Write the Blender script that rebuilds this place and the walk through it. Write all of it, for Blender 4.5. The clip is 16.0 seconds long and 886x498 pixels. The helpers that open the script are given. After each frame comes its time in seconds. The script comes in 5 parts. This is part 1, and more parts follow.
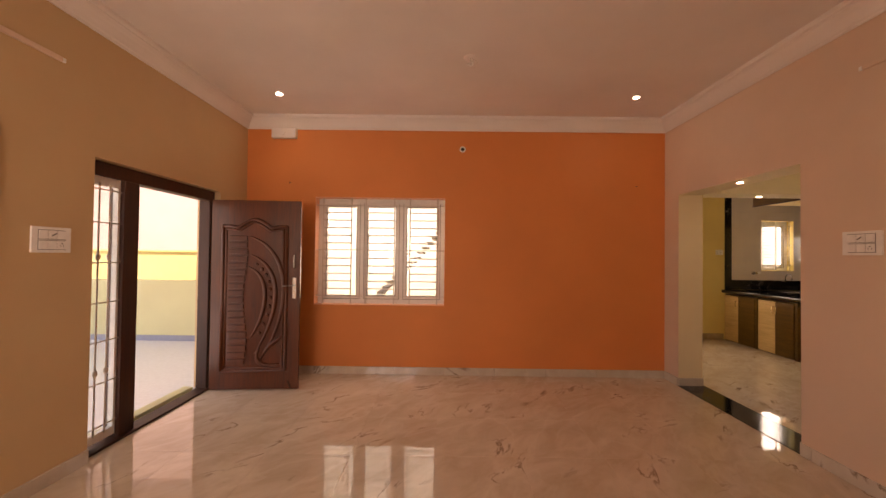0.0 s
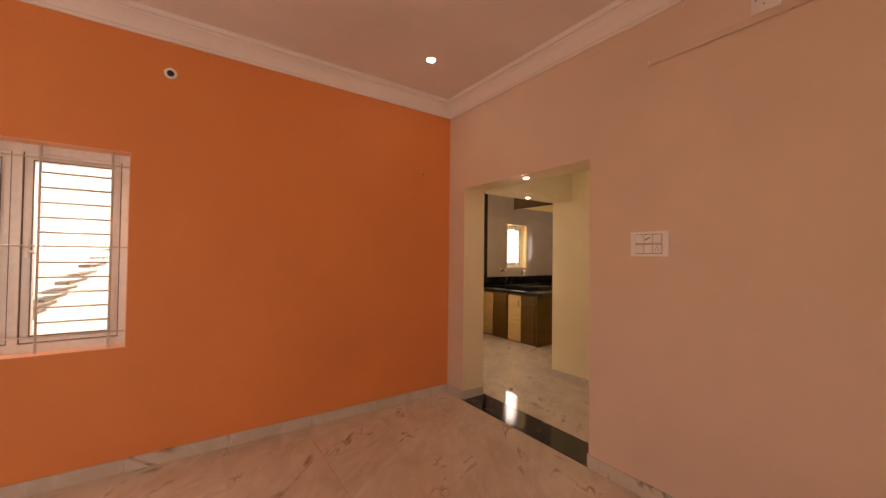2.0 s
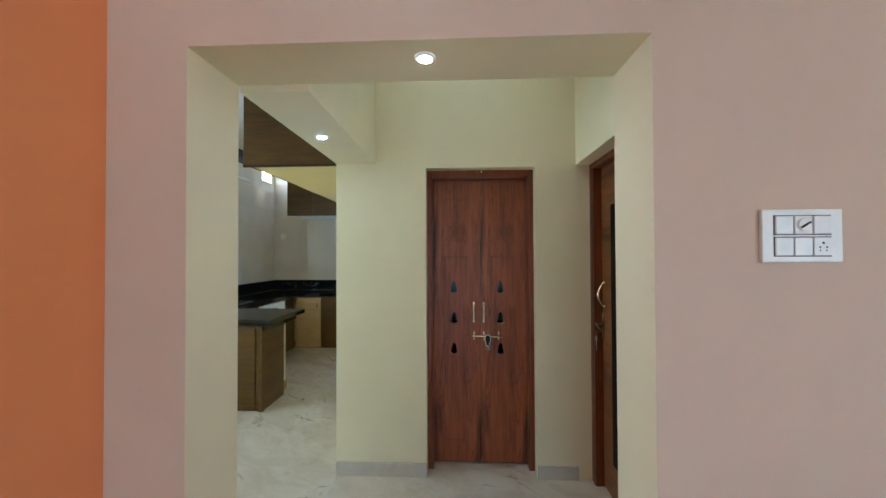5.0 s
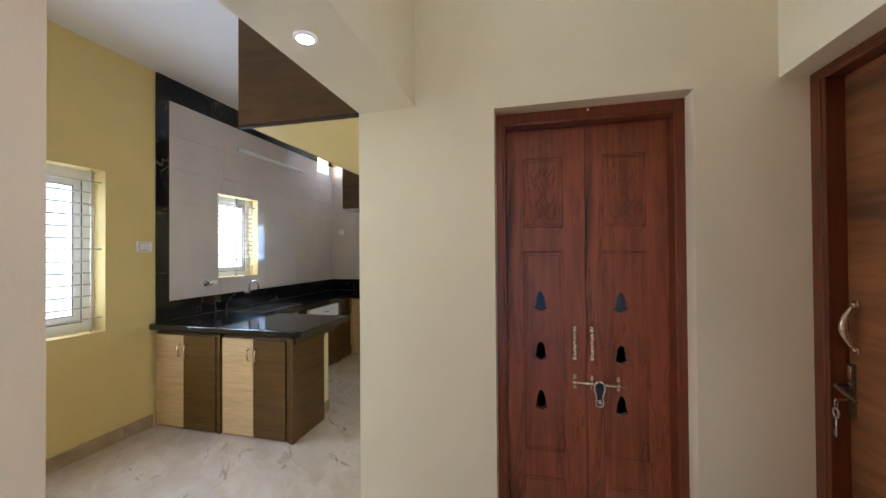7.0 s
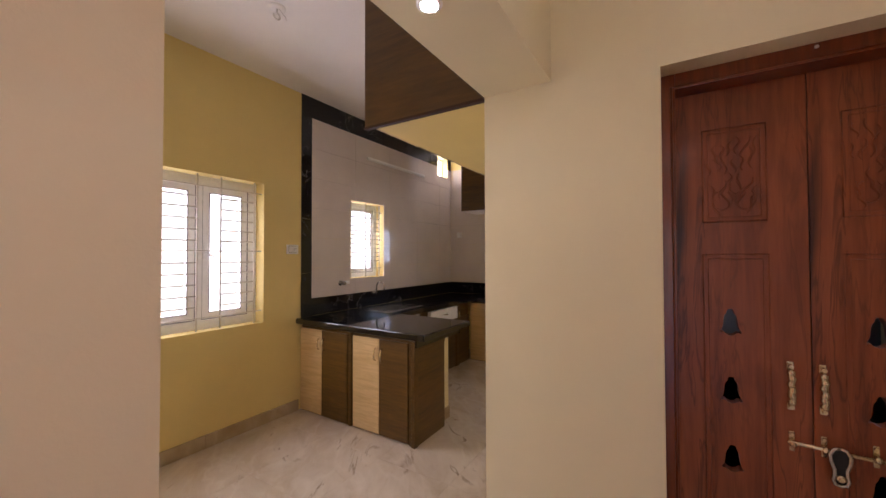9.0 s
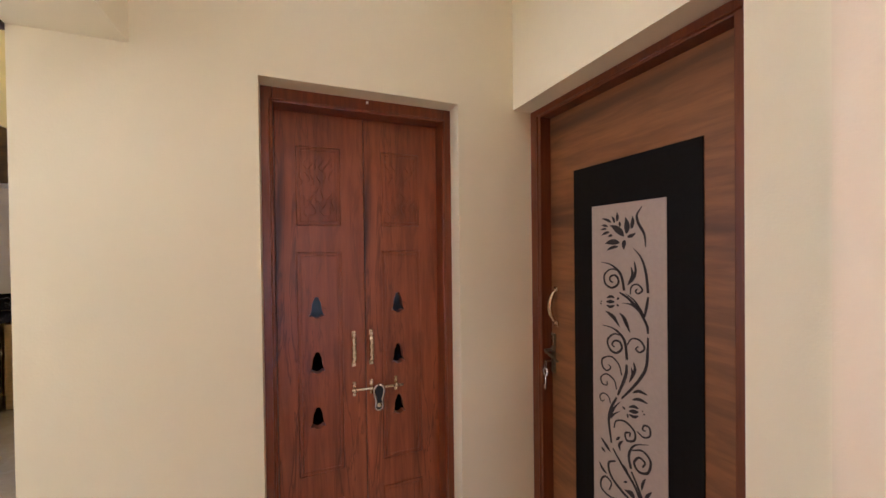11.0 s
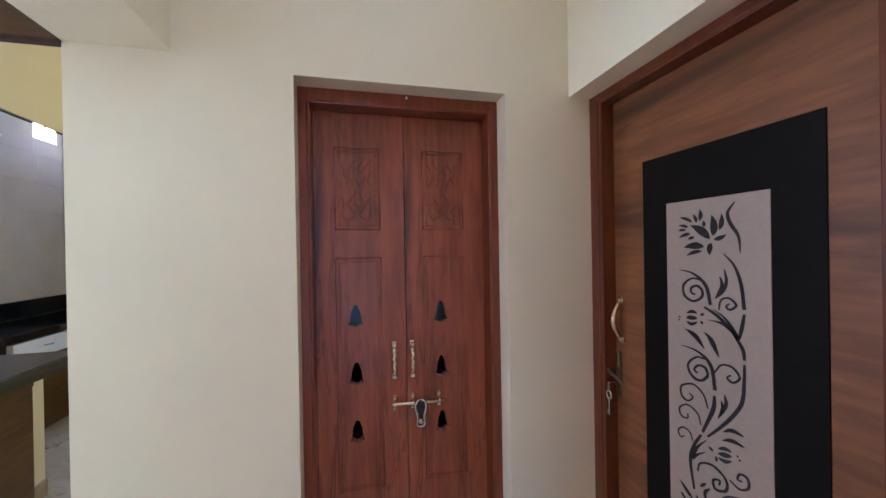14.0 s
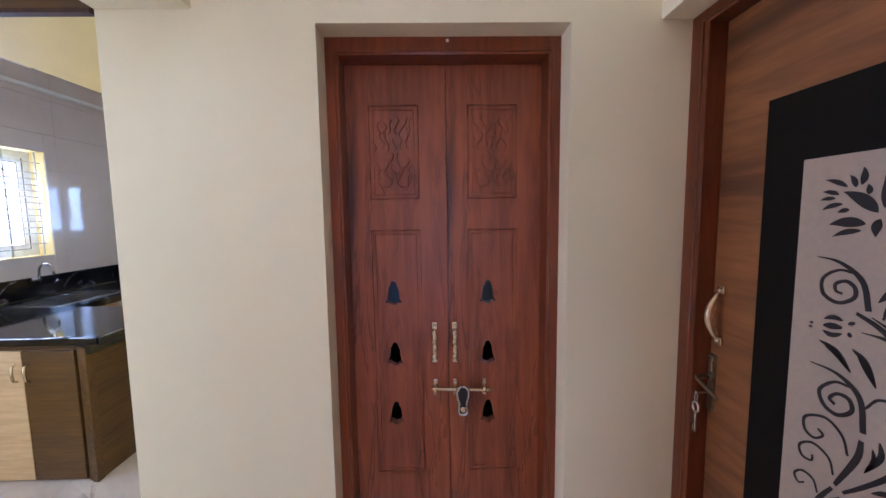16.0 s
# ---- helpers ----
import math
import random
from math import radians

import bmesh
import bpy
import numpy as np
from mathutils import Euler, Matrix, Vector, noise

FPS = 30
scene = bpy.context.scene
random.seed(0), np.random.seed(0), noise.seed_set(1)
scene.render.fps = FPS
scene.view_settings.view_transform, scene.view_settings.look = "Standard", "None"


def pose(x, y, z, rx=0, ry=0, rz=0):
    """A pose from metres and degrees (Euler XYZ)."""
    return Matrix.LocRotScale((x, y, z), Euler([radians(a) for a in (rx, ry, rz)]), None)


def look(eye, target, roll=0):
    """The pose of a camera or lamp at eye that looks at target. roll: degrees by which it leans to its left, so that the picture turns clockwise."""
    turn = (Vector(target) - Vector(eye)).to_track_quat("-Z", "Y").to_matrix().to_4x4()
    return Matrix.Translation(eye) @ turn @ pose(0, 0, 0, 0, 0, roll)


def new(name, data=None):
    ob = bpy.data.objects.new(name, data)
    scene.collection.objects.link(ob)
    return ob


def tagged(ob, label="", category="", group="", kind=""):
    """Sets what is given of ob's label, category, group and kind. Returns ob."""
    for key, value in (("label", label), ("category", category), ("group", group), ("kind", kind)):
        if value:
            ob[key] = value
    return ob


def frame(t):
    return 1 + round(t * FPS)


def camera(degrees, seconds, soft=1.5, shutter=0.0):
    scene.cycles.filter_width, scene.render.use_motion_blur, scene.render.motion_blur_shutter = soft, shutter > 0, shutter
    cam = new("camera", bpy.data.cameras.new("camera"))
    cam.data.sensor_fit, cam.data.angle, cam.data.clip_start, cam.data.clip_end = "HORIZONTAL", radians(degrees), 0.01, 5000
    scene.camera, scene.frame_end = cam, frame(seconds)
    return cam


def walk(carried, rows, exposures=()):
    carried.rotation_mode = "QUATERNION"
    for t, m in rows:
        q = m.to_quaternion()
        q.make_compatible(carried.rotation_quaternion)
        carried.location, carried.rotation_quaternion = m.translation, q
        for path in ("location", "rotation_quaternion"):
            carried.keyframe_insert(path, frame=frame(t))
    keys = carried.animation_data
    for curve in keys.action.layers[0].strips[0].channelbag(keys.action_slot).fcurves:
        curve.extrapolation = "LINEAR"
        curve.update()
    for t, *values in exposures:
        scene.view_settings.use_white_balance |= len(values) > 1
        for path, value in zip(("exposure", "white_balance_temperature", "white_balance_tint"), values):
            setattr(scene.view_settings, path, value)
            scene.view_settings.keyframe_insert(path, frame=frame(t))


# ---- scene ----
cam = camera(100.7, 16.0, shutter=0.0)
PATH = [
    (0, (-0.016, -0.179, 1.425), (-0.028, 1.821, 1.458), 0.7),
    (0.5, (-0.004, -0.034, 1.414), (0.157, 1.959, 1.449), 0.7),
    (1, (0.081, 0.254, 1.426), (0.537, 2.2, 1.461), 0.7),
    (1.5, (0.183, 0.609, 1.43), (0.981, 2.443, 1.465), 0.7),
    (2, (0.301, 1.023, 1.443), (1.444, 2.664, 1.481), 0.7),
    (2.5, (0.438, 1.485, 1.474), (1.866, 2.884, 1.508), 0.3),
    (3, (0.554, 1.943, 1.482), (2.222, 3.046, 1.52), 0.4),
    (3.5, (0.765, 2.361, 1.482), (2.613, 3.124, 1.504), 0.3),
    (4, (1.005, 2.741, 1.471), (2.951, 3.202, 1.503), 0.1),
    (4.2, (1.093, 2.89, 1.488), (3.066, 3.218, 1.51), 0.2),
    (6.3, (2.195, 3.175, 1.472), (4.195, 3.189, 1.503), -0.4),
    (6.5, (2.281, 3.157, 1.473), (4.276, 3.285, 1.506), -0.4),
    (7, (2.439, 3.178, 1.468), (4.381, 3.654, 1.486), -0.4),
    (7.5, (2.55, 3.263, 1.473), (4.373, 4.086, 1.495), -0.2),
    (8, (2.595, 3.309, 1.461), (4.239, 4.448, 1.495), 0.2),
    (8.2, (2.601, 3.319, 1.462), (4.197, 4.523, 1.494), 0.1),
    (10.3, (2.648, 3.246, 1.47), (4.647, 3.206, 1.481), -0.7),
    (10.5, (2.614, 3.228, 1.479), (4.591, 2.928, 1.477), -0.6),
    (11, (2.6, 3.228, 1.489), (4.453, 2.475, 1.469), -0.7),
    (11.5, (2.617, 3.248, 1.5), (4.235, 2.073, 1.462), -0.7),
    (12, (2.604, 3.244, 1.512), (4.085, 1.9, 1.461), -0.5),
    (12.5, (2.601, 3.25, 1.519), (4.074, 1.898, 1.464), -0.5),
    (13, (2.608, 3.242, 1.518), (4.18, 2.006, 1.466), -0.8),
    (13.5, (2.623, 3.192, 1.497), (4.409, 2.291, 1.476), -0.9),
    (14, (2.707, 3.152, 1.5), (4.65, 2.678, 1.493), -1.0),
    (14.5, (2.777, 3.068, 1.507), (4.775, 2.967, 1.515), -0.9),
    (15, (2.827, 3.001, 1.526), (4.827, 2.96, 1.53), -0.9),
    (15.5, (2.858, 2.997, 1.525), (4.858, 2.956, 1.486), -0.8),
    (16, (2.866, 2.997, 1.518), (4.857, 2.959, 1.333), -0.8),
]
EXPOSURES = [(0, 1.7, 9300, 33), (1.0, 1.71, 9430, 36), (1.5, 1.88, 9500, 37), (2.0, 1.92, 8900, 36), (2.5, 2.62, 6600, 18), (3.0, 2.9, 5200, 2), (3.5, 2.83, 4600, -6), (4.2, 2.7, 4300, -10), (6.3, 2.6, 4750, 8), (6.8, 2.8, 4750, 14), (7.5, 2.18, 4750, 9), (8.2, 2.05, 5300, 26), (10.3, 2.85, 6150, 33), (11.0, 2.98, 5250, 22), (11.5, 2.93, 5200, 22), (12.0, 2.88, 4950, 16), (12.6, 2.88, 4880, 15), (13.2, 2.86, 5000, 20), (14.0, 2.95, 4300, 16), (14.5, 3.1, 4240, 17), (15.0, 3.05, 4420, 18), (16, 2.98, 4470, 20)]
walk(cam, [(t, look(eye, target, roll)) for t, eye, target, roll in PATH], EXPOSURES)

# world, sun and window light
world = bpy.data.worlds.new("sky")
scene.world = world
world.use_nodes = True
sky = world.node_tree.nodes.new("ShaderNodeTexSky")
sky.sky_type, sky.sun_disc = "NISHITA", False
sky.sun_elevation, sky.sun_rotation = radians(61), radians(192)
world.node_tree.nodes["Background"].inputs["Strength"].default_value = 0.12
world.node_tree.links.new(sky.outputs[0], world.node_tree.nodes["Background"].inputs["Color"])
sun = new("sun", bpy.data.lights.new("sun", "SUN"))
sun.data.energy, sun.data.angle, sun.data.color = 3.0, radians(0.5), (1, 0.95, 0.86)
sun.matrix_world = look((-1.5, -7, 13), (0, 0, 0))


def window_light(name, at, towards, w, h, power, colour=(1, 0.97, 0.92)):
    """Area lamp at an opening of the place, standing in for sky light."""
    lamp = new(name, bpy.data.lights.new(name, "AREA"))
    lamp.data.shape, lamp.data.size, lamp.data.size_y = "RECTANGLE", w, h
    lamp.data.energy, lamp.data.color = power, colour
    lamp.matrix_world = look(at, towards)
    return lamp


window_light("sky_light_south_window", (-1.42, -1.35, 1.47), (-1.42, 2, 1.47), 1.5, 1.25, 22)
# added strip lamp, tucked above the glass to brighten reveal and sill
window_light("north_reveal_fill_strip", (-0.8, 4.432, 2.072), (-0.8, 4.432 - 1.2, 0.7), 1.42, 0.04, 5)
window_light("sky_light_kitchen_window", (3.782, 6.57, 1.50), (3.782, 0, 1.50), 1.5, 1.18, 9.6, (1, 0.98, 0.94))
window_light("sky_light_sink_window", (5.868, 6.57, 1.654), (5.868, 0, 1.654), 0.55, 0.87, 4.2, (0.97, 0.98, 1))
window_light("sky_light_east_window", (8.01, 4.71, 1.66), (0, 4.71, 1.66), 0.70, 0.76, 4.5, (0.75, 0.88, 1))
window_light("sky_light_ventilator", (7.555, 6.57, 2.87), (7.555, 0, 2.87), 0.29, 0.28, 0.8, (0.95, 0.98, 1))

# ---- materials ----


def C(h):
    """Linear colour from an sRGB hex string."""
    v = [int(h[i:i + 2], 16) / 255 for i in (0, 2, 4)]
    return tuple(c / 12.92 if c <= 0.04045 else ((c + 0.055) / 1.055) ** 2.4 for c in v)


def nodes(name):
    m = bpy.data.materials.new(name)
    m.use_nodes = True
    nt = m.node_tree
    return m, nt, nt.nodes["Principled BSDF"]


def add(nt, kind, **values):
    n = nt.nodes.new(kind)
    for k, v in values.items():
        n.inputs[k].default_value = v
    return n


def coords(nt, scale=(1, 1, 1), space="Object"):
    t = nt.nodes.new("ShaderNodeTexCoord")
    m = nt.nodes.new("ShaderNodeMapping")
    m.inputs["Scale"].default_value = scale
    nt.links.new(t.outputs[space], m.inputs["Vector"])
    return m.outputs["Vector"]


def noise_tex(nt, vec, scale, detail=4, rough=0.55, distort=0.0):
    n = add(nt, "ShaderNodeTexNoise", Scale=scale, Detail=detail, Roughness=rough, Distortion=distort)
    nt.links.new(vec, n.inputs["Vector"])
    return n.outputs["Fac"]


def ramp(nt, fac, stops):
    r = nt.nodes.new("ShaderNodeValToRGB")
    r.color_ramp.elements[0].position, r.color_ramp.elements[1].position = stops[0][0], stops[-1][0]
    for p, c in stops[1:-1]:
        r.color_ramp.elements.new(p)
    for e, (p, c) in zip(r.color_ramp.elements, stops):
        e.position, e.color = p, (*c, 1)
    nt.links.new(fac, r.inputs["Fac"])
    return r.outputs["Color"]


def mix(nt, fac, a, b, blend="MIX"):
    n = nt.nodes.new("ShaderNodeMix")
    n.data_type, n.blend_type = "RGBA", blend
    for sock, val in ((n.inputs[0], fac), (n.inputs[6], a), (n.inputs[7], b)):
        if isinstance(val, (int, float)):
            sock.default_value = val
        elif isinstance(val, tuple):
            sock.default_value = (*val, 1)
        else:
            nt.links.new(val, sock)
    return n.outputs[2]


def bump(nt, bsdf, height, strength, distance=0.002):
    b = add(nt, "ShaderNodeBump", Strength=strength, Distance=distance)
    nt.links.new(height, b.inputs["Height"])
    nt.links.new(b.outputs["Normal"], bsdf.inputs["Normal"])


def paint(name, colour, rough=0.62, vary=0.06, relief=0.25):
    """Rolled emulsion on plaster: faint clouds, roller stipple, trowel waves."""
    m, nt, b = nodes(name)
    v = coords(nt)
    dark = tuple(c * (1 - vary) for c in colour)
    light = tuple(min(1, c * (1 + vary * 0.6)) for c in colour)
    nt.links.new(ramp(nt, noise_tex(nt, v, 1.3, 5), [(0.3, dark), (0.7, light)]), b.inputs["Base Color"])
    b.inputs["Roughness"].default_value = rough
    h = nt.nodes.new("ShaderNodeMath")
    h.operation = "ADD"
    nt.links.new(noise_tex(nt, v, 160, 2), h.inputs[0])
    nt.links.new(noise_tex(nt, v, 5, 3), h.inputs[1])
    bump(nt, b, h.outputs[0], relief, 0.0016)
    return m


def plain(name, colour, rough=0.4, metal=0.0, vary=0.05, scale=25, relief=0.05):
    m, nt, b = nodes(name)
    v = coords(nt)
    f = noise_tex(nt, v, scale, 4)
    nt.links.new(ramp(nt, f, [(0.3, tuple(c * (1 - vary) for c in colour)), (0.7, tuple(min(1, c * (1 + vary)) for c in colour))]), b.inputs["Base Color"])
    b.inputs["Roughness"].default_value, b.inputs["Metallic"].default_value = rough, metal
    bump(nt, b, f, relief, 0.001)
    return m


def wood(name, dark, light, axis=2, rough=0.35, fine=60, stretch=14, streak=None, coat=0.0, relief=0.15, crack=0.0):
    """Grain runs along the axis; broad figure, fine pores and optional dark streaks."""
    m, nt, b = nodes(name)
    sc = [1.0, 1.0, 1.0]
    sc[axis] = 1.0 / stretch
    v = coords(nt, sc)
    figure = noise_tex(nt, v, 9, 5, 0.6, 1.2)
    pores = noise_tex(nt, v, fine, 3, 0.6, 0.4)
    col = ramp(nt, figure, [(0.25, dark), (0.5, tuple((a + c) / 2 for a, c in zip(dark, light))), (0.75, light)])
    col = mix(nt, 0.3, col, ramp(nt, pores, [(0.35, tuple(c * 0.6 for c in dark)), (0.65, light)]))
    if streak:
        f = ramp(nt, noise_tex(nt, v, 5.5, 3, 0.5, 0.8), [(0.55, (0, 0, 0)), (0.7, (1, 1, 1))])
        col = mix(nt, f, col, streak)
    if crack:
        knot = [1.0, 1.0, 1.0]
        knot[axis] = 0.3
        blotch = ramp(nt, noise_tex(nt, coords(nt, knot), 7.0, 4, 0.55, 0.5), [(0.56, (0, 0, 0)), (0.72, (0.75, 0.75, 0.75))])
        col = mix(nt, blotch, col, streak)
        gate = ramp(nt, noise_tex(nt, v, 5.0, 2), [(0.42, (0, 0, 0)), (0.54, (1, 1, 1))])
        thin = mix(nt, 1.0, vein_lines(nt, v, 21.0, 0.026, 0.9, 3), gate, "MULTIPLY")
        col = mix(nt, mix(nt, crack, (0, 0, 0), thin), col, tuple(c * 0.22 for c in dark))
    nt.links.new(col, b.inputs["Base Color"])
    b.inputs["Roughness"].default_value = rough
    b.inputs["Coat Weight"].default_value = coat
    b.inputs["Coat Roughness"].default_value = 0.12
    bump(nt, b, pores, relief, 0.001)
    return m


def vein_lines(nt, vec, scale, width, distort=2.0, detail=4):
    """Thin lines where a warped noise crosses its middle."""
    n = noise_tex(nt, vec, scale, detail, 0.55, distort)
    s = add(nt, "ShaderNodeMath")
    s.operation = "SUBTRACT"
    s.inputs[1].default_value = 0.5
    nt.links.new(n, s.inputs[0])
    a = add(nt, "ShaderNodeMath")
    a.operation = "ABSOLUTE"
    nt.links.new(s.outputs[0], a.inputs[0])
    return ramp(nt, a.outputs[0], [(0.0, (1, 1, 1)), (width, (0, 0, 0))])


def marble(name, base, cloud, vein, white, rough=0.03, spread=0.12):
    """Polished vitrified tile printed with beige clouds, pale veins and broken brown cracks."""
    m, nt, b = nodes(name)
    place = nt.nodes.new("ShaderNodeNewGeometry")
    turn = nt.nodes.new("ShaderNodeMapping")
    turn.vector_type = "TEXTURE"
    turn.inputs["Rotation"].default_value = (0, 0, radians(48))
    turn.inputs["Scale"].default_value = (1.25, 0.65, 1)
    nt.links.new(place.outputs["Position"], turn.inputs["Vector"])
    v = turn.outputs["Vector"]
    info = nt.nodes.new("ShaderNodeObjectInfo")
    off = nt.nodes.new("ShaderNodeVectorMath")
    off.operation = "ADD"
    step = nt.nodes.new("ShaderNodeMath")
    step.operation = "MULTIPLY"
    step.inputs[1].default_value = spread
    nt.links.new(info.outputs["Random"], step.inputs[0])
    nt.links.new(v, off.inputs[0])
    nt.links.new(step.outputs[0], off.inputs[1])
    p = off.outputs[0]
    col = ramp(nt, noise_tex(nt, p, 3.0, 6, 0.6, 0.6), [(0.3, cloud), (0.65, base)])
    col = mix(nt, mix(nt, 0.18, (0, 0, 0), vein_lines(nt, p, 1.1, 0.03, 0.5)), col, white)
    gate = ramp(nt, noise_tex(nt, p, 3.0, 2), [(0.55, (0, 0, 0)), (0.66, (1, 1, 1))])
    crack = mix(nt, 1.0, vein_lines(nt, p, 1.6, 0.022, 0.9, 7), gate, "MULTIPLY")
    col = mix(nt, mix(nt, 0.72, (0, 0, 0), crack), col, vein)
    nt.links.new(col, b.inputs["Base Color"])
    b.inputs["Roughness"].default_value = rough
    b.inputs["Specular IOR Level"].default_value = 0.65
    bump(nt, b, noise_tex(nt, p, 6, 2), 0.012, 0.001)
    return m


def black_stone(name, rough=0.08, veins=0.5, gloss=0.5):
    m, nt, b = nodes(name)
    v = coords(nt)
    col = ramp(nt, noise_tex(nt, v, 8, 5), [(0.3, C("0b0b0d")), (0.7, C("1b1a1d"))])
    gate = ramp(nt, noise_tex(nt, v, 2.5, 2), [(0.5, (0, 0, 0)), (0.62, (1, 1, 1))])
    line = mix(nt, 1.0, vein_lines(nt, v, 2.3, 0.009, 2.0, 5), gate, "MULTIPLY")
    col = mix(nt, mix(nt, veins, (0, 0, 0), line), col, C("b9b4ac"))
    nt.links.new(col, b.inputs["Base Color"])
    b.inputs["Roughness"].default_value = rough
    b.inputs["Specular IOR Level"].default_value = gloss
    bump(nt, b, noise_tex(nt, v, 12, 2), 0.03, 0.001)
    return m


def glass(name):
    """Clear pane: light passes straight, the surface adds gloss."""
    m, nt, b = nodes(name)
    nt.nodes.remove(b)
    t = add(nt, "ShaderNodeBsdfTransparent", Color=(0.95, 0.97, 0.97, 1))
    g = add(nt, "ShaderNodeBsdfGlossy", Roughness=0.02)
    lw = add(nt, "ShaderNodeLayerWeight", Blend=0.5)
    pw = nt.nodes.new("ShaderNodeMath")
    pw.operation = "POWER"
    pw.inputs[1].default_value = 4.0
    nt.links.new(lw.outputs["Facing"], pw.inputs[0])
    f = nt.nodes.new("ShaderNodeMath")
    f.operation = "MULTIPLY_ADD"
    f.inputs[1].default_value, f.inputs[2].default_value = 0.8, 0.03
    nt.links.new(pw.outputs[0], f.inputs[0])
    mx = nt.nodes.new("ShaderNodeMixShader")
    nt.links.new(f.outputs[0], mx.inputs[0])
    nt.links.new(t.outputs[0], mx.inputs[1])
    nt.links.new(g.outputs[0], mx.inputs[2])
    nt.links.new(mx.outputs[0], nt.nodes["Material Output"].inputs["Surface"])
    return m


def glowing(name, colour, strength):
    m, nt, b = nodes(name)
    b.inputs["Base Color"].default_value = (0.8, 0.8, 0.8, 1)
    b.inputs["Emission Color"].default_value = (*colour, 1)
    b.inputs["Emission Strength"].default_value = strength
    return m


M_ORANGE = paint("orange_emulsion", C("e38b50"))
M_PEACH = paint("peach_emulsion", C("e0c7b2"))
M_TAN = paint("tan_emulsion", C("cfb087"))
M_SALMON = paint("salmon_reveal", C("f6ba98"))
M_REVEAL = paint("pale_peach_reveal", C("ecdcb8"))
M_CREAM = paint("cream_emulsion", C("eee1bc"))
M_YELLOW = paint("yellow_emulsion", C("e8d086"))
M_WHITE = paint("ceiling_white", C("efe9e4"), 0.7)
M_FLOOR = marble("polished_beige_tile", C("dbcdba"), C("c5b39c"), C("66431f"), C("efe7da"), 0.014)
M_SKIRT = marble("skirting_tile", C("d3cabd"), C("c2b5a4"), C("6b4a30"), C("ece6dc"), 0.03)
M_SKIRTK = marble("beige_skirting_tile", C("c0ab8c"), C("a8926f"), C("6b4a30"), C("d8c9ae"), 0.15)
M_JOINT = plain("tile_grout", C("bfae98"), 0.5)
M_BLACK = black_stone("black_marble", 0.09, 0.65)
M_GRANITE = black_stone("black_granite", 0.06, 0.12, 0.9)
M_KTILE = plain("glossy_grey_beige_tile", C("d9cdc4"), 0.08, 0, 0.05, 3, 0.01)
M_DOORRED = wood("teak_polish", C("6c3018"), C("b06034"), 2, 0.4, 40, 11, C("3e190f"), 0.04, 0.15, 0.55)
M_FRAME = wood("teak_frame", C("5c250a"), C("914415"), 2, 0.32, 70, 16, None, 0.3)
# darker copy of teak_frame: the bedroom side's weaker light is in the colour
M_BEDFRAME = wood("shaded_teak_frame", C("4c1f08"), C("7c3c10"), 2, 0.36, 70, 16, None, 0.15)
M_MAIN = wood("dark_teak", C("3e1a0a"), C("683010"), 2, 0.38, 70, 14, None, 0.15)
M_DARKFRAME = wood("dark_frame", C("2a120a"), C("4a2410"), 2, 0.55, 70, 14, None, 0.0)
M_LAMINATE = wood("walnut_laminate", C("633c1b"), C("955f30"), 0, 0.42, 45, 9, C("4c2c14"))
M_LAMBLACK = plain("black_laminate", C("110e0a"), 0.55, 0, 0.15, 90, 0.1)
M_SILVER = plain("brushed_silver_sheet", C("b6a592"), 0.38, 0.35, 0.04, 80)
M_LAMBLACK.node_tree.nodes["Principled BSDF"].inputs["Specular IOR Level"].default_value = 0.12
M_ANTIQUE = plain("dark_antique_brass", C("76664d"), 0.35, 0.85, 0.2, 60)
M_INLAY = plain("dark_cutout", C("1e1411"), 0.6)
M_CABDARK = wood("dark_laminate", C("432e0d"), C("6e4e18"), 1, 0.4, 55, 10)
M_CABDARKX = wood("dark_laminate_x", C("432e0d"), C("6e4e18"), 0, 0.4, 55, 10)
M_CABLIGHT = wood("light_laminate", C("c9a468"), C("dcbd88"), 1, 0.42, 55, 10)
M_CABLIGHTX = wood("light_laminate_x", C("c9a468"), C("dcbd88"), 0, 0.42, 55, 10)
M_LOFT = wood("loft_laminate", C("46300f"), C("6a4a1c"), 1, 0.42, 40, 8)
M_STEEL = plain("brushed_steel", C("c9c5bf"), 0.25, 1.0)
M_BRASS = plain("antique_brass", C("d8c6a2"), 0.24, 0.9, 0.2, 60)
M_UPVC = plain("white_upvc", C("eceae6"), 0.35)
M_GRILL = plain("white_enamel_bar", C("d6cfc7"), 0.4)
M_PLATE = plain("white_switch_plastic", C("f0eeea"), 0.3)
M_MARK = plain("black_plastic", C("161616"), 0.4)
M_IRON = plain("weathered_iron", C("6d665f"), 0.5, 0.5)
M_GAP = plain("grey_switch_gap", C("6b6663"), 0.6)
M_GLASS = glass("window_glass")
M_LAMP = glowing("led_diffuser", (1, 0.93, 0.8), 42)
M_DARKROOM = paint("prayer_room_paint", C("8f9aa2"))
M_CONCRETE = paint("pale_cement", C("dedad2"), 0.8, 0.12, 0.5)
M_NEIGHBOUR = paint("neighbour_yellow", C("d0c286"), 0.8)
M_NEIGHBOUR2 = paint("neighbour_beige", C("c2aaa6"), 0.8)
M_PALEHOUSE = paint("pale_house_paint", C("e4e2d6"), 0.8)
M_PARAPET = paint("parapet_cream", C("cfcca0"), 0.8)
M_PORCH = plain("pale_porch_tile", C("d8dde1"), 0.25)
M_BLUEGREY = plain("blue_grey_skirting", C("8d93a6"), 0.4)
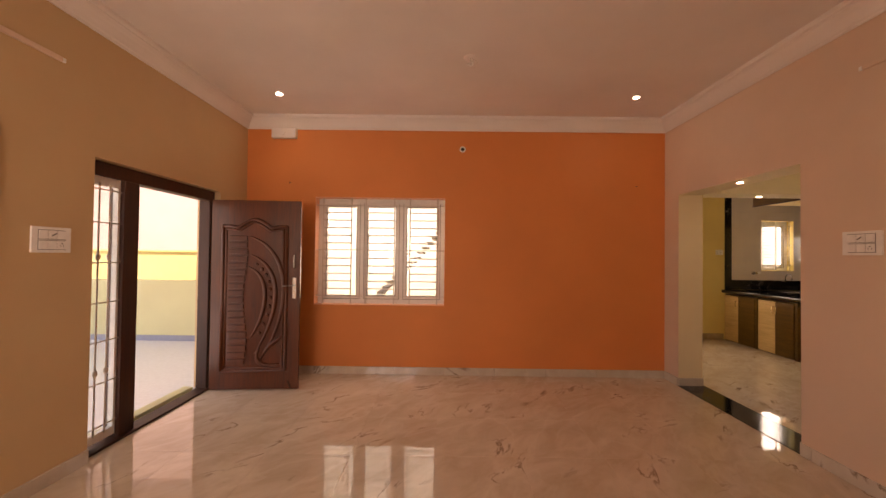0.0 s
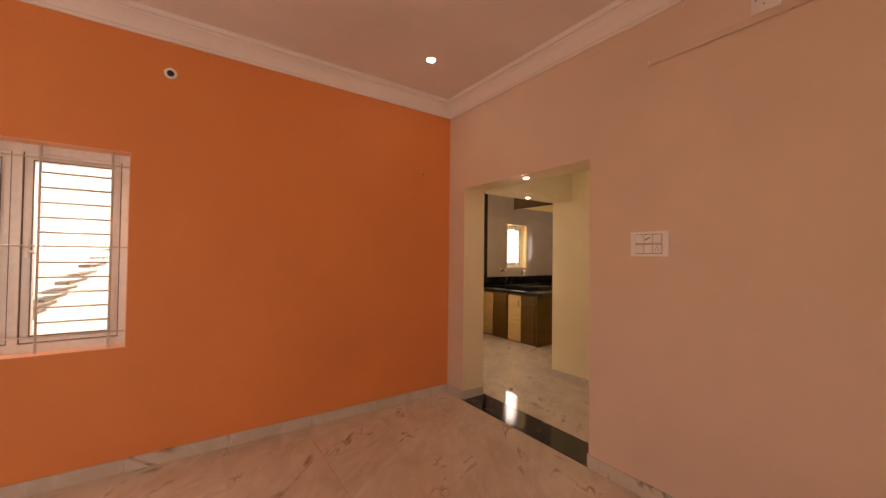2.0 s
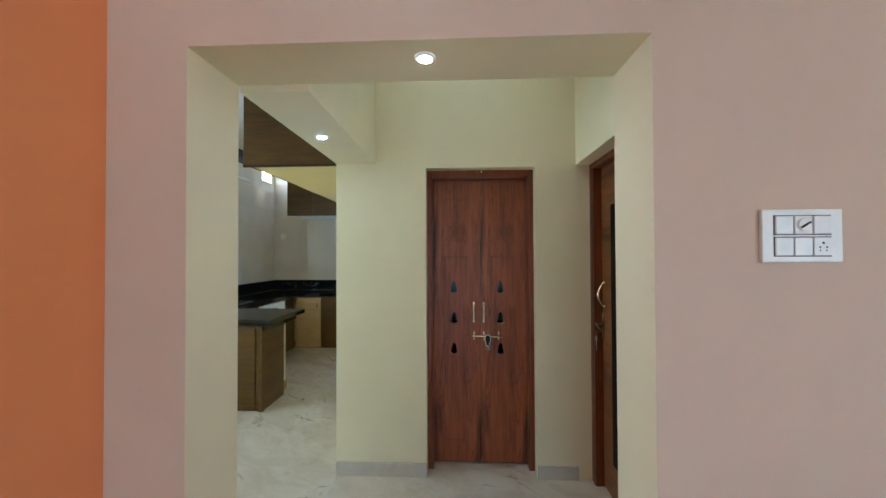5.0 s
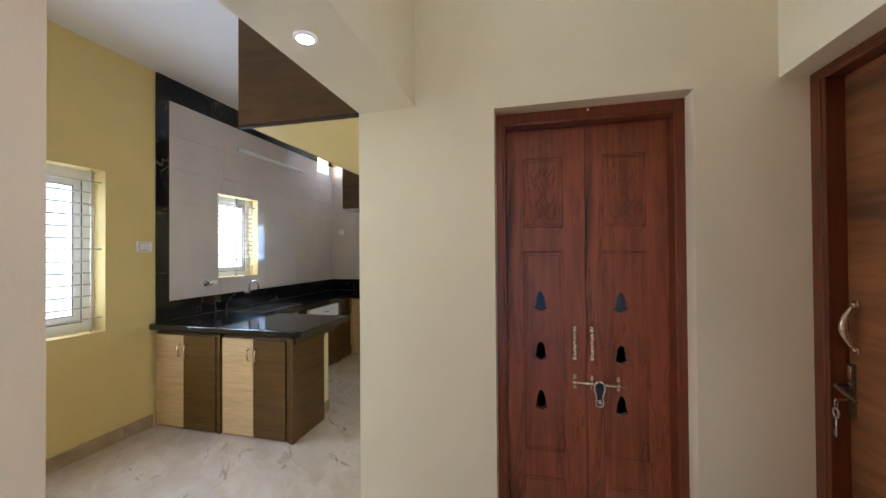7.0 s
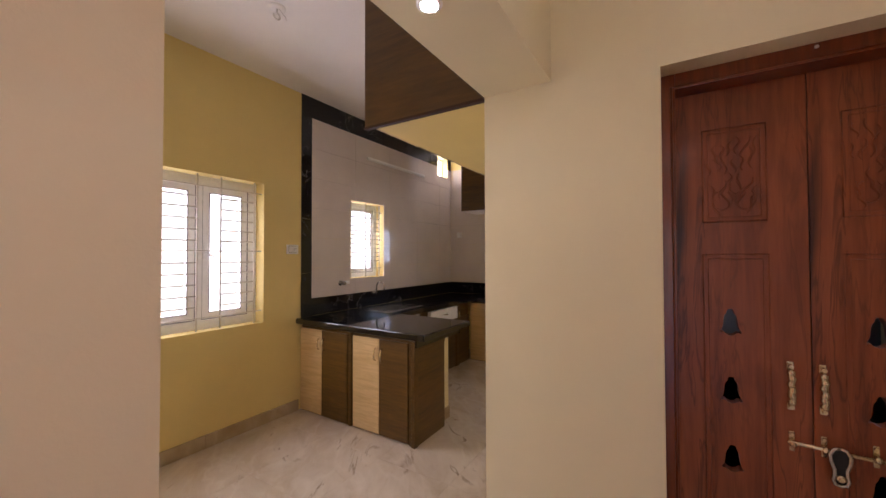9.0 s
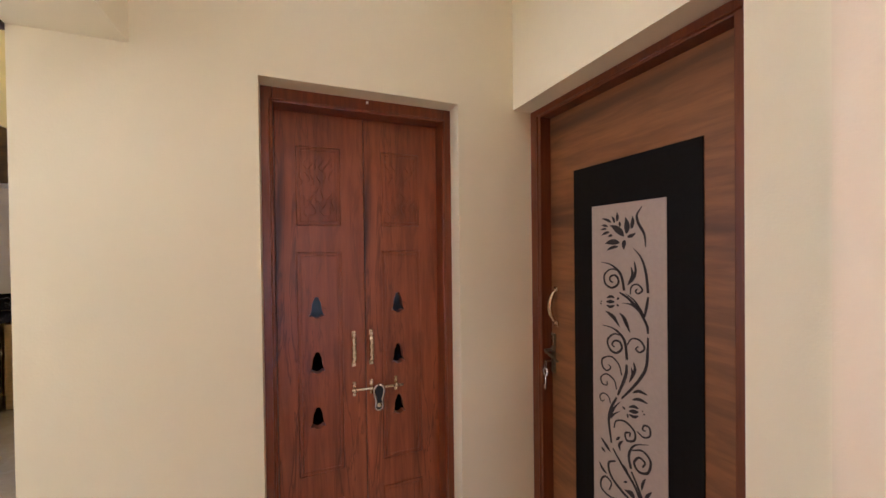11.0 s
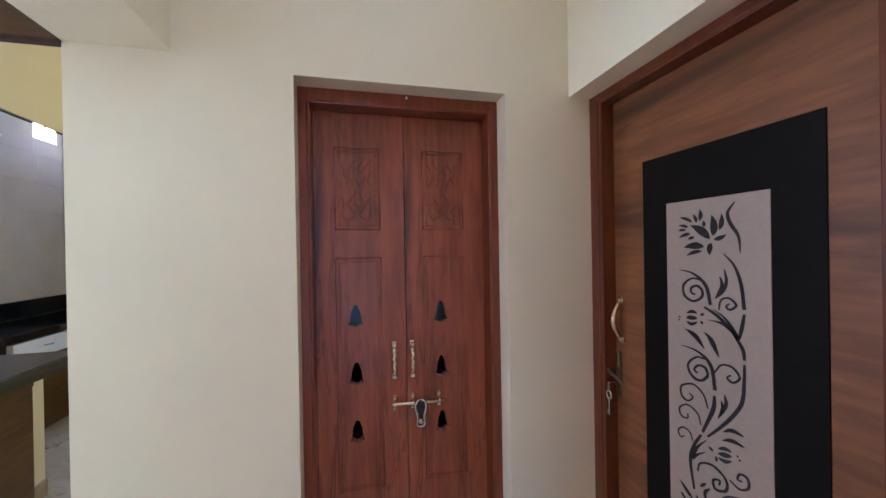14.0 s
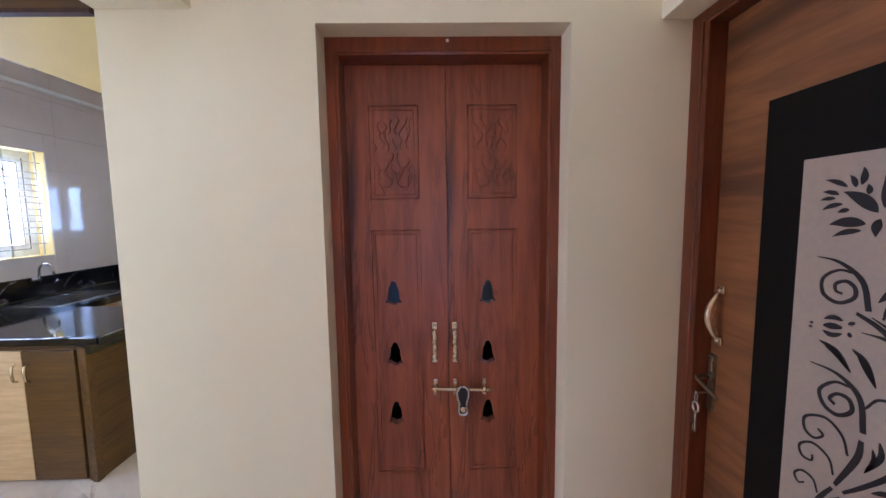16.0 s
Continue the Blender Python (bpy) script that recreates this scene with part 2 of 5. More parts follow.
# stair cement greyed so the treads read as shadow lines
M_STAIR = paint("shadow_grey_stair", C("a39c90"), 0.8, 0.12, 0.5)
M_GROUND = paint("dry_ground", C("a59580"), 0.9, 0.2, 0.6)

# ---- building helpers ----


def box(bm, x0, x1, y0, y1, z0, z1):
    v = [bm.verts.new((x, y, z)) for x in (x0, x1) for y in (y0, y1) for z in (z0, z1)]
    for q in ((0, 1, 3, 2), (4, 6, 7, 5), (0, 4, 5, 1), (2, 3, 7, 6), (0, 2, 6, 4), (1, 5, 7, 3)):
        bm.faces.new([v[i] for i in q])


def rounded(x0, x1, y0, y1, z0, z1, r=0.003, seg=2):
    bm = bmesh.new()
    box(bm, x0, x1, y0, y1, z0, z1)
    bmesh.ops.recalc_face_normals(bm, faces=bm.faces)
    bmesh.ops.bevel(bm, geom=list(bm.edges), offset=r, segments=seg, affect="EDGES", profile=0.6)
    return bm


def tube(bm, pts, r, n=8, closed_ends=True):
    """Round bar along a line of points; r may be one number or one a point."""
    pts = [Vector(p) for p in pts]
    rs = r if isinstance(r, (list, tuple)) else [r] * len(pts)
    rings, up = [], None
    for i, p in enumerate(pts):
        d = (pts[min(i + 1, len(pts) - 1)] - pts[max(i - 1, 0)]).normalized()
        if up is None:
            up = d.orthogonal().normalized()
        up = (up - d * up.dot(d)).normalized()
        side = d.cross(up)
        rings.append([bm.verts.new(p + rs[i] * (math.cos(a) * up + math.sin(a) * side)) for a in (2 * math.pi * k / n for k in range(n))])
    for a, b in zip(rings, rings[1:]):
        for k in range(n):
            f = bm.faces.new((a[k], a[(k + 1) % n], b[(k + 1) % n], b[k]))
            f.smooth = True
    if closed_ends:
        bm.faces.new(rings[0][::-1])
        bm.faces.new(rings[-1])


def bars(lines, r, n=8):
    bm = bmesh.new()
    for a, b in lines:
        tube(bm, (a, b), r, n)
    return bm


def lathe(bm, profile, centre, axis="z", n=20):
    rings = []
    for r, h in profile:
        ring = []
        for k in range(n):
            a = 2 * math.pi * k / n
            p = {"z": (r * math.cos(a), r * math.sin(a), h), "y": (r * math.cos(a), h, r * math.sin(a)), "x": (h, r * math.cos(a), r * math.sin(a))}[axis]
            ring.append(bm.verts.new(Vector(centre) + Vector(p)))
        rings.append(ring)
    for a, b in zip(rings, rings[1:]):
        for k in range(n):
            f = bm.faces.new((a[k], a[(k + 1) % n], b[(k + 1) % n], b[k]))
            f.smooth = True
    bm.faces.new(rings[0][::-1])
    bm.faces.new(rings[-1])


def mesh_of(name, bm, mats):
    bmesh.ops.recalc_face_normals(bm, faces=bm.faces)
    me = bpy.data.meshes.new(name)
    bm.to_mesh(me)
    bm.free()
    for m in (mats if isinstance(mats, (list, tuple)) else (mats,)):
        me.materials.append(m)
    return me


def thing(name, at, label, category, group="", kind=""):
    e = new(name)
    e.location = at
    return tagged(e, label, category, group, kind)


def part(name, bm, material, parent, label=""):
    """A bmesh in world places becomes one mesh under its thing or part."""
    root = parent
    while root.parent:
        root = root.parent
    bm.transform(Matrix.Translation(-Vector(root.location)))
    ob = new(name, mesh_of(name, bm, material))
    ob.parent = parent
    return tagged(ob, label)


def structure(name, bm, material, label=""):
    return tagged(new(name, mesh_of(name, bm, material)), label, "", "", "structure")


def boxes(*rows):
    bm = bmesh.new()
    for r in rows:
        box(bm, *r)
    return bm


def by_direction(ob, rules):
    """Paint faces by the way they face: rules of (axis, sign, slot)."""
    for f in ob.data.polygons:
        for axis, sign, slot in rules:
            if f.normal[axis] * sign > 0.7:
                f.material_index = slot


def outline_plate(outer, holes, depth):
    """A plate in the local x-z plane with holes cut through, depth along y."""
    bm = bmesh.new()
    edges = []
    for loop in [outer] + holes:
        vs = [bm.verts.new((x, 0, z)) for x, z in loop]
        edges += [bm.edges.new((vs[i], vs[(i + 1) % len(vs)])) for i in range(len(vs))]
    bmesh.ops.triangle_fill(bm, use_beauty=True, use_dissolve=False, edges=edges)
    ret = bmesh.ops.extrude_face_region(bm, geom=list(bm.faces))
    bmesh.ops.translate(bm, vec=(0, depth, 0), verts=[g for g in ret["geom"] if isinstance(g, bmesh.types.BMVert)])
    return bm


# ---- the plan, in metres ----
X0, X1, X2 = -2.41, 2.60, 2.868          # hall west, hall east, far side of that wall
YS, YN = -1.15, 4.212                    # hall south, orange wall
H = 3.06                                # ceilings
PX = 3.972                              # wall of the prayer room
BY = 2.332                              # wall with the bedroom door
KY0, KY, KX = 3.945, 6.358, 7.80         # kitchen south, north, east
OY0, OY1, OZ = 2.538, 3.952, 2.134        # wide opening from hall to passage
W1 = (-1.578, -0.020, 0.816, 2.106)     # hall window x0 x1 z0 z1
W2 = (3.007, 4.557, 0.885, 2.112)
W3 = (5.575, 6.15, 1.216, 2.100)
W6 = (4.35, 5.07, 1.275, 2.05)           # end wall window y0 y1 z0 z1
VENT = (7.40, 7.71, 2.72, 3.02)

# ---- structure ----


def wall_with_holes(a0, a1, z0, z1, holes):
    """Rectangles (a0, a1, z0, z1) that fill a wall round its holes, holes sorted along a."""
    out, at = [], a0
    for h0, h1, k0, k1 in sorted(holes):
        if h0 > at:
            out.append((at, h0, z0, z1))
        if k0 > z0:
            out.append((h0, h1, z0, k0))
        if k1 < z1:
            out.append((h0, h1, k1, z1))
        at = h1
    if at < a1:
        out.append((at, a1, z0, z1))
    return out


def wall_x(name, y0, y1, a0, a1, holes, mats, rules, label):
    bm = bmesh.new()
    for p, q, z0, z1 in wall_with_holes(a0, a1, 0, H, holes):
        box(bm, p, q, y0, y1, z0, z1)
    ob = structure(name, bm, mats, label)
    by_direction(ob, rules)
    return ob


def wall_y(name, x0, x1, a0, a1, holes, mats, rules, label):
    bm = bmesh.new()
    for p, q, z0, z1 in wall_with_holes(a0, a1, 0, H, holes):
        box(bm, x0, x1, p, q, z0, z1)
    ob = structure(name, bm, mats, label)
    by_direction(ob, rules)
    return ob


DOOR = (2.30, 3.70, 0, 2.068)
W5 = (-2.2, -0.64, 0.824, 2.108)
wall_x("wall_north", YN, YN + 0.24, X0 - 0.24, X1, [W1], [M_ORANGE, M_CONCRETE, M_PEACH], [(1, 1, 1)], "orange painted accent wall of the hall")
wall_y("wall_west", X0 - 0.24, X0, YS - 0.24, YN, [DOOR], [M_TAN, M_CONCRETE], [(0, -1, 1)], "tan painted wall with the entrance")
wall_x("wall_south", YS - 0.24, YS, X0, X1, [W5], [M_ORANGE, M_CONCRETE], [(1, -1, 1)], "orange painted wall at the back of the hall")
wall_y("wall_east", X1, X2, YS - 0.24, KY, [(OY0, OY1, 0, OZ)], [M_CREAM, M_PEACH, M_REVEAL], [(0, -1, 1), (1, 1, 2), (1, -1, 2)], "wall between hall and passage with a wide opening")
wall_x("kitchen_wall_north", KY, KY + 0.24, X1, KX + 0.24, [W2, W3, VENT], [M_YELLOW, M_CONCRETE], [(1, 1, 1)], "yellow painted kitchen wall with windows")
wall_y("kitchen_wall_east", KX, KX + 0.24, KY0, KY, [W6], [M_YELLOW, M_CONCRETE], [(0, 1, 1)], "kitchen end wall")
wall_x("kitchen_wall_south", KY0 - 0.12, KY0, PX + 0.24, KX + 0.24, [], [M_YELLOW, M_DARKROOM], [(1, -1, 1)], "yellow kitchen wall behind the prayer room")
wall_y("prayer_room_wall", PX, PX + 0.24, BY, KY0, [(2.597, 3.331, 0, 2.066)], [M_CREAM, M_DARKROOM], [(0, 1, 1)], "cream wall round the prayer room door")
# second hole is an unseen opening, added to light the prayer room's back wall
wall_x("passage_wall_south", BY - 0.24, BY, X2, KX + 0.24, [(3.086, PX, 0, 2.073), (4.75, 5.50, 1.25, 2.05)], [M_CREAM, M_DARKROOM], [], "cream wall with the bedroom door")
structure("prayer_room_back", boxes((5.6, 5.72, BY, KY0 - 0.12, 0, H)), M_DARKROOM, "back wall of the prayer room")
# made-up black block: gives the lower bell cut-outs their darkness
structure("dark_backing_ledge", boxes((4.98, 5.6, BY, KY0 - 0.12, 0, 0.86)), M_GRANITE, "black ledge added to darken the lower bell cut-outs")
# unseen slab, added only to block direct sun from the opening below
structure("sun_blocker", boxes((4.60, 5.62, BY - 0.9, BY - 0.24, 2.10, 2.17)), M_CONCRETE, "unseen cement slab added to keep sun out of the prayer room opening")
structure("bedroom_back", boxes((X2 - 0.02, PX + 0.3, BY - 0.6, BY - 0.5, 0, H)), M_CREAM, "plain wall behind the bedroom door")
structure("beam", boxes((X2, PX, 3.676, KY0, 2.106, H)), M_CREAM, "cream plastered beam across the passage")

structure("ceiling", boxes((X0 - 0.24, KX + 0.24, YS - 0.24, KY + 0.24, H, H + 0.16)), M_WHITE, "white painted ceiling")


def cornice():
    profile = [(0, 2.915), (0.014, 2.915), (0.02, 2.93), (0.028, 2.932), (0.04, 2.955), (0.062, 2.988), (0.085, 3.01), (0.094, 3.014), (0.097, 3.024), (0.116, 3.028), (0.12, 3.036), (0.12, H)]
    bm = bmesh.new()
    loops = [[bm.verts.new(p) for p in ((X0 + d, YS + d, z), (X1 - d, YS + d, z), (X1 - d, YN - d, z), (X0 + d, YN - d, z))] for d, z in profile]
    for a, b in zip(loops, loops[1:]):
        for k in range(4):
            bm.faces.new((a[k], a[(k + 1) % 4], b[(k + 1) % 4], b[k]))
    for k in range(4):
        bm.faces.new((loops[-1][k], loops[-1][(k + 1) % 4], loops[0][(k + 1) % 4], loops[0][k]))
    structure("trim_cornice", bm, M_WHITE, "white moulded plaster cornice")


cornice()
structure("threshold", rounded(X1 - 0.005, X2 + 0.02, OY0 + 0.0, OY1, -0.02, 0.006, 0.002), M_BLACK, "polished black marble strip in the opening")


def skirting(name, runs, h=0.088, t=0.014, mat=M_SKIRT):
    """Runs of (x0, y0, x1, y1, nx, ny): tile pieces along a wall foot, proud on the side (nx, ny)."""
    base = tagged(new(name), "polished marble skirting tiles", "", "", "structure")
    for x0, y0, x1, y1, nx, ny in runs:
        length = math.hypot(x1 - x0, y1 - y0)
        dx, dy = (x1 - x0) / length, (y1 - y0) / length
        at = 0.0
        while at < length - 1e-4:
            e = min(at + 0.6, length)
            bm = rounded(0, e - at - 0.0015, 0, t, 0, h, 0.0015, 1)
            ob = new("skirting_tile", mesh_of("skirting_tile", bm, mat))
            side = dx * ny - dy * nx
            ob.matrix_basis = Matrix(((dx, nx, 0, x0 + dx * at), (dy, ny, 0, y0 + dy * at), (0, 0, 1, 0), (0, 0, 0, 1)))
            ob.parent = base
            at = e
    return base


# ---- windows ----


def window_unit(name, w, y, sashes, label, rungs, ladders, reveal, fw=0.055, s=0.048, posts=None):
    """White sliding window in a wall facing -y with an iron grill set in front of it."""
    x0, x1, z0, z1 = w
    win = tagged(new(name), label, "window", "", "structure")
    win.location = (x0, y, z0)
    structure_bm = bmesh.new()
    t = 0.004
    for r in ((x0, x0 + t, y - 0.002, y + 0.12, z0, z1), (x1 - t, x1, y - 0.002, y + 0.12, z0, z1), (x0 + t, x1 - t, y - 0.002, y + 0.12, z1 - t, z1), (x0 + t, x1 - t, y - 0.002, y + 0.12, z0, z0 + t)):
        box(structure_bm, *r)
    part("reveal", structure_bm, reveal, win, "painted plaster reveal")
    fy0, fy1 = y + 0.12, y + 0.19
    fr = bmesh.new()
    for r in ((x0, x0 + fw, fy0, fy1, z0, z1), (x1 - fw, x1, fy0, fy1, z0, z1), (x0 + fw, x1 - fw, fy0, fy1, z1 - fw, z1), (x0 + fw, x1 - fw, fy0, fy1, z0, z0 + fw)):
        box(fr, *r)
    edges = posts or [x0 + fw + (x1 - x0 - 2 * fw) * k / sashes for k in range(1, sashes)]
    for mx in edges:
        box(fr, mx - 0.022, mx + 0.022, fy0, fy1, z0 + fw, z1 - fw)
    bmesh.ops.recalc_face_normals(fr, faces=fr.faces)
    part("window_frame", fr, M_UPVC, win, "white moulded frame")
    for k in range(sashes):
        a = edges[k - 1] + 0.024 if k else x0 + fw + 0.002
        b = edges[k] - 0.024 if k < sashes - 1 else x1 - fw - 0.002
        p, q = z0 + fw + 0.002, z1 - fw - 0.002
        sb = boxes((a, a + s, fy0 + 0.012, fy1 - 0.012, p, q), (b - s, b, fy0 + 0.012, fy1 - 0.012, p, q), (a + s, b - s, fy0 + 0.012, fy1 - 0.012, q - s, q), (a + s, b - s, fy0 + 0.012, fy1 - 0.012, p, p + s))
        sash = part("sash", sb, M_UPVC, win)
        pane = part("pane", boxes((a + s - 0.004, b - s + 0.004, fy0 + 0.03, fy0 + 0.035, p + s - 0.004, q - s + 0.004)), M_GLASS, sash, "clear glass pane")
        pane.visible_shadow = False
        part("seam_strip", boxes((a + s - 0.007, a + s, fy0 + 0.008, fy0 + 0.0115, p + s - 0.007, q - s + 0.007), (b - s, b - s + 0.007, fy0 + 0.008, fy0 + 0.0115, p + s - 0.007, q - s + 0.007), (a + s, b - s, fy0 + 0.008, fy0 + 0.0115, q - s, q - s + 0.007), (a + s, b - s, fy0 + 0.008, fy0 + 0.0115, p + s - 0.007, p + s)), M_GAP, sash, "grey rubber gasket")
        # grey strips put the shade of the sash gap into colour
        part("seam_strip", boxes((a - 0.001, a + 0.004, fy0 + 0.007, fy0 + 0.0115, p, q), (b - 0.004, b + 0.001, fy0 + 0.007, fy0 + 0.0115, p, q), (a + 0.004, b - 0.004, fy0 + 0.007, fy0 + 0.0115, p, p + 0.005)), M_GAP, sash, "grey strip drawn as the shadow line round the sash")
        hb = rounded(a + 0.012, a + 0.034, fy0 - 0.004, fy0 + 0.012, (p + q) / 2 - 0.06, (p + q) / 2 + 0.06, 0.004)
        tube(hb, ((a + 0.023, fy0 - 0.004, (p + q) / 2), (a + 0.023, fy0 - 0.03, (p + q) / 2 - 0.004), (a + 0.075, fy0 - 0.034, (p + q) / 2 - 0.035)), 0.007)
        part("handle", hb, M_UPVC, sash, "white lever handle")
    gy = y + 0.045
    grill = part("grill", bars([((x, gy, z0), (x, gy, z1)) for pair in ladders for x in pair], 0.007), M_GRILL, win, "white painted iron bars")
    span = z1 - z0
    for z in (z0 + 0.105, z0 + span * 0.51, z1 - 0.095):
        part("long_bar", bars([((x0 + 0.005, gy - 0.008, z), (x1 - 0.005, gy - 0.008, z))], 0.005), M_GRILL, grill)
    for a, b in ladders:
        for k in range(rungs):
            z = z0 + 0.19 + (span - 0.37) * k / (rungs - 1)
            if abs(z - (z0 + span * 0.51)) > 0.02:
                part("rung", bars([((a, gy, z), (b, gy, z))], 0.0065, 6), M_GRILL, grill)
    return win


def ladders_of(w, n):
    x0, x1 = w[0], w[1]
    s = (x1 - x0) / n
    return [(x0 + s * k + s * 0.16, x0 + s * k + s * 0.80) for k in range(n)]


window_unit("window_1", W1, YN, 3, "white three-sash window behind a barred grill in the orange wall", 11, [(W1[0] + 0.085, W1[0] + 0.425), (W1[0] + 0.60, W1[0] + 0.945), (W1[0] + 1.135, W1[0] + 1.465)], M_SALMON)
window_unit("window_2", W2, KY, 3, "white three-sash kitchen window behind a barred grill", 11, [(3.074, 3.354), (3.531, 4.033), (4.21, 4.49)], M_YELLOW, 0.075, 0.06, [3.479, 4.085])
def south_window():
    win = window_unit("window_5", (-W5[1], -W5[0], W5[2], W5[3]), -YS, 3, "white three-sash window behind a barred grill", 11, ladders_of((-W5[1], -W5[0], 0, 0), 3), M_PEACH)
    win.location, win.rotation_euler = (W5[1], YS, W5[2]), (0, 0, math.pi)


def east_window():
    win = window_unit("window_6", (-W6[1], -W6[0], W6[2], W6[3]), KX, 2, "white kitchen window with bars in the end wall", 9, ladders_of((-W6[1], -W6[0], 0, 0), 2), M_YELLOW)
    win.location, win.rotation_euler = (KX, W6[1], W6[2]), (0, 0, -math.pi / 2)


south_window()
east_window()
window_unit("window_3", W3, KY, 1, "small white kitchen window above the sink with bars", 11, [(W3[0] + 0.06, W3[0] + 0.30), (W3[0] + 0.30, W3[0] + 0.54)], M_YELLOW)
vent = tagged(new("window_4"), "small open ventilator high in the kitchen wall", "ventilator", "", "structure")
vent.location = (VENT[0], KY, VENT[2])
part("window_frame", boxes((VENT[0], VENT[0] + 0.02, KY + 0.1, KY + 0.14, VENT[2], VENT[3]), (VENT[1] - 0.02, VENT[1], KY + 0.1, KY + 0.14, VENT[2], VENT[3]), (VENT[0] + 0.02, VENT[1] - 0.02, KY + 0.1, KY + 0.14, VENT[3] - 0.02, VENT[3]), (VENT[0] + 0.02, VENT[1] - 0.02, KY + 0.1, KY + 0.14, VENT[2], VENT[2] + 0.02)), M_UPVC, vent)

# ---- entrance ----


def entrance():
    d = tagged(new("door_1"), "dark wooden entrance frame with a barred side light", "door frame", "", "structure")
    d.location = (X0, 2.3, 0)
    fx0, fx1 = X0 - 0.17, X0 - 0.06
    y0, y1, zt = DOOR[0], DOOR[1], DOOR[3]
    part("head", rounded(fx0, fx1, y0 + 0.002, y1 - 0.002, zt - 0.105, zt - 0.004, 0.006), M_DARKFRAME, d)
    part("jamb", rounded(fx0, fx1, y1 - 0.08, y1 - 0.002, 0.02, zt - 0.106, 0.006), M_DARKFRAME, d)
    part("jamb", rounded(fx0, fx1, y0 + 0.002, y0 + 0.03, 0.02, zt - 0.106, 0.006), M_DARKFRAME, d)
    part("mullion", rounded(fx0, fx1, 2.605, 2.745, 0.02, zt - 0.106, 0.006), M_DARKFRAME, d)
    part("sill", rounded(fx0, fx1 + 0.02, y0 + 0.002, y1 - 0.002, -0.02, 0.018, 0.004), M_DARKFRAME, d)
    gx = X0 - 0.11
    sash = bmesh.new()
    for r in ((gx - 0.02, gx + 0.02, 2.332, 2.352, 0.05, 1.965), (gx - 0.02, gx + 0.02, 2.585, 2.604, 0.05, 1.965), (gx - 0.02, gx + 0.02, 2.352, 2.585, 1.90, 1.965), (gx - 0.02, gx + 0.02, 2.352, 2.585, 0.05, 0.11)):
        box(sash, *r)
    side = part("side_light", sash, M_UPVC, d, "white side light frame")
    for y in (2.425, 2.51):
        bm = bars([((gx + 0.028, y, 0.1), (gx + 0.028, y, 1.92))], 0.006)
        for z in (0.55, 1.38):
            lathe(bm, [(0.006, -0.025), (0.014, -0.016), (0.016, 0), (0.014, 0.016), (0.006, 0.025)], (gx + 0.028, y, z), "z", 10)
        part("grill_bar", bm, M_GRILL, side)
    for z in (0.16, 0.47, 0.77, 1.05, 1.34, 1.63, 1.87):
        part("grill_rail", bars([((gx + 0.028, 2.34, z), (gx + 0.028, 2.604, z))], 0.005), M_GRILL, side)
    pane = part("pane", boxes((gx - 0.012, gx - 0.007, 2.352, 2.585, 0.11, 1.9)), M_GLASS, side, "clear glass pane")
    pane.visible_shadow = False

    leaf = thing("entrance_door", (X0 - 0.02, 3.60, 0), "open carved dark wooden entrance door swung into the hall", "door")
    ox, oy, w, z0, z1, t = X0 - 0.02, 3.60, 0.895, 0.012, 1.972, 0.036
    part("door_leaf", rounded(ox, ox + w, oy, oy + t, z0, z1, 0.004), M_MAIN, leaf)
    a, b, lo, hi = ox + 0.115, ox + w - 0.135, 0.20, 1.70
    # arched moulding round the panel
    arch = [(a, lo), (a, hi)]
    for k in range(0, 25):
        s = k / 24
        arch.append((a + (b - a) * s, hi + 0.075 * math.exp(-((s - 0.5) / 0.17) ** 2) - 0.02 * math.exp(-((abs(s - 0.5) - 0.27) / 0.06) ** 2)))
    arch += [(b, hi), (b, lo), (a, lo)]
    for inset, r in ((0.0, 0.018), (0.035, 0.012)):
        bm = bmesh.new()
        cx, cz = (a + b) / 2, (lo + hi) / 2
        pts = [(cx + (x - cx) * (1 - inset / 0.34), oy - 0.002, cz + (z - cz) * (1 - inset / 0.85)) for x, z in arch]
        tube(bm, pts, r, 8)
        part("moulding", bm, M_MAIN, leaf, "carved arched moulding")
    for k in range(19):
        z = lo + 0.07 + k * 0.071
        part("rib", rounded(a + 0.06, a + 0.235 + 0.02 * math.sin(k * 0.5), oy - 0.017, oy + 0.004, z, z + 0.054, 0.009), M_MAIN, leaf)

    def curve(p, n=22):
        out = []
        for k in range(n + 1):
            s = k / n
            q = [Vector(v) for v in p]
            while len(q) > 1:
                q = [u.lerp(v, s) for u, v in zip(q, q[1:])]
            out.append((a + q[0].x * (b - a), oy - 0.004, lo + q[0].y * (hi - lo)))
        return out

    stems = [((0.42, 0.93), (1.05, 0.85), (1.15, 0.45), (0.62, 0.08)), ((0.45, 0.80), (0.95, 0.72), (0.95, 0.42), (0.52, 0.12)), ((0.40, 0.72), (0.78, 0.66), (0.72, 0.40), (0.44, 0.22)), ((0.62, 0.08), (0.72, 0.2), (0.9, 0.2), (0.95, 0.26)), ((0.6, 0.16), (0.45, 0.05), (0.7, 0.02), (0.9, 0.05))]
    for k, p in enumerate(stems):
        bm = bmesh.new()
        pts = curve(p)
        tube(bm, pts, [0.006 + 0.017 * math.sin(math.pi * i / (len(pts) - 1)) for i in range(len(pts))], 8)
        part("carved_stem", bm, M_MAIN, leaf)
    for i, (x, y, z) in enumerate(curve(((0.42, 0.76), (0.86, 0.69), (0.84, 0.42), (0.5, 0.2)), 11)[1:-1]):
        bm = bmesh.new()
        lathe(bm, [(0.003, -0.012), (0.016, -0.008), (0.02, 0), (0.012, 0.01)], (x, oy, z), "y", 10)
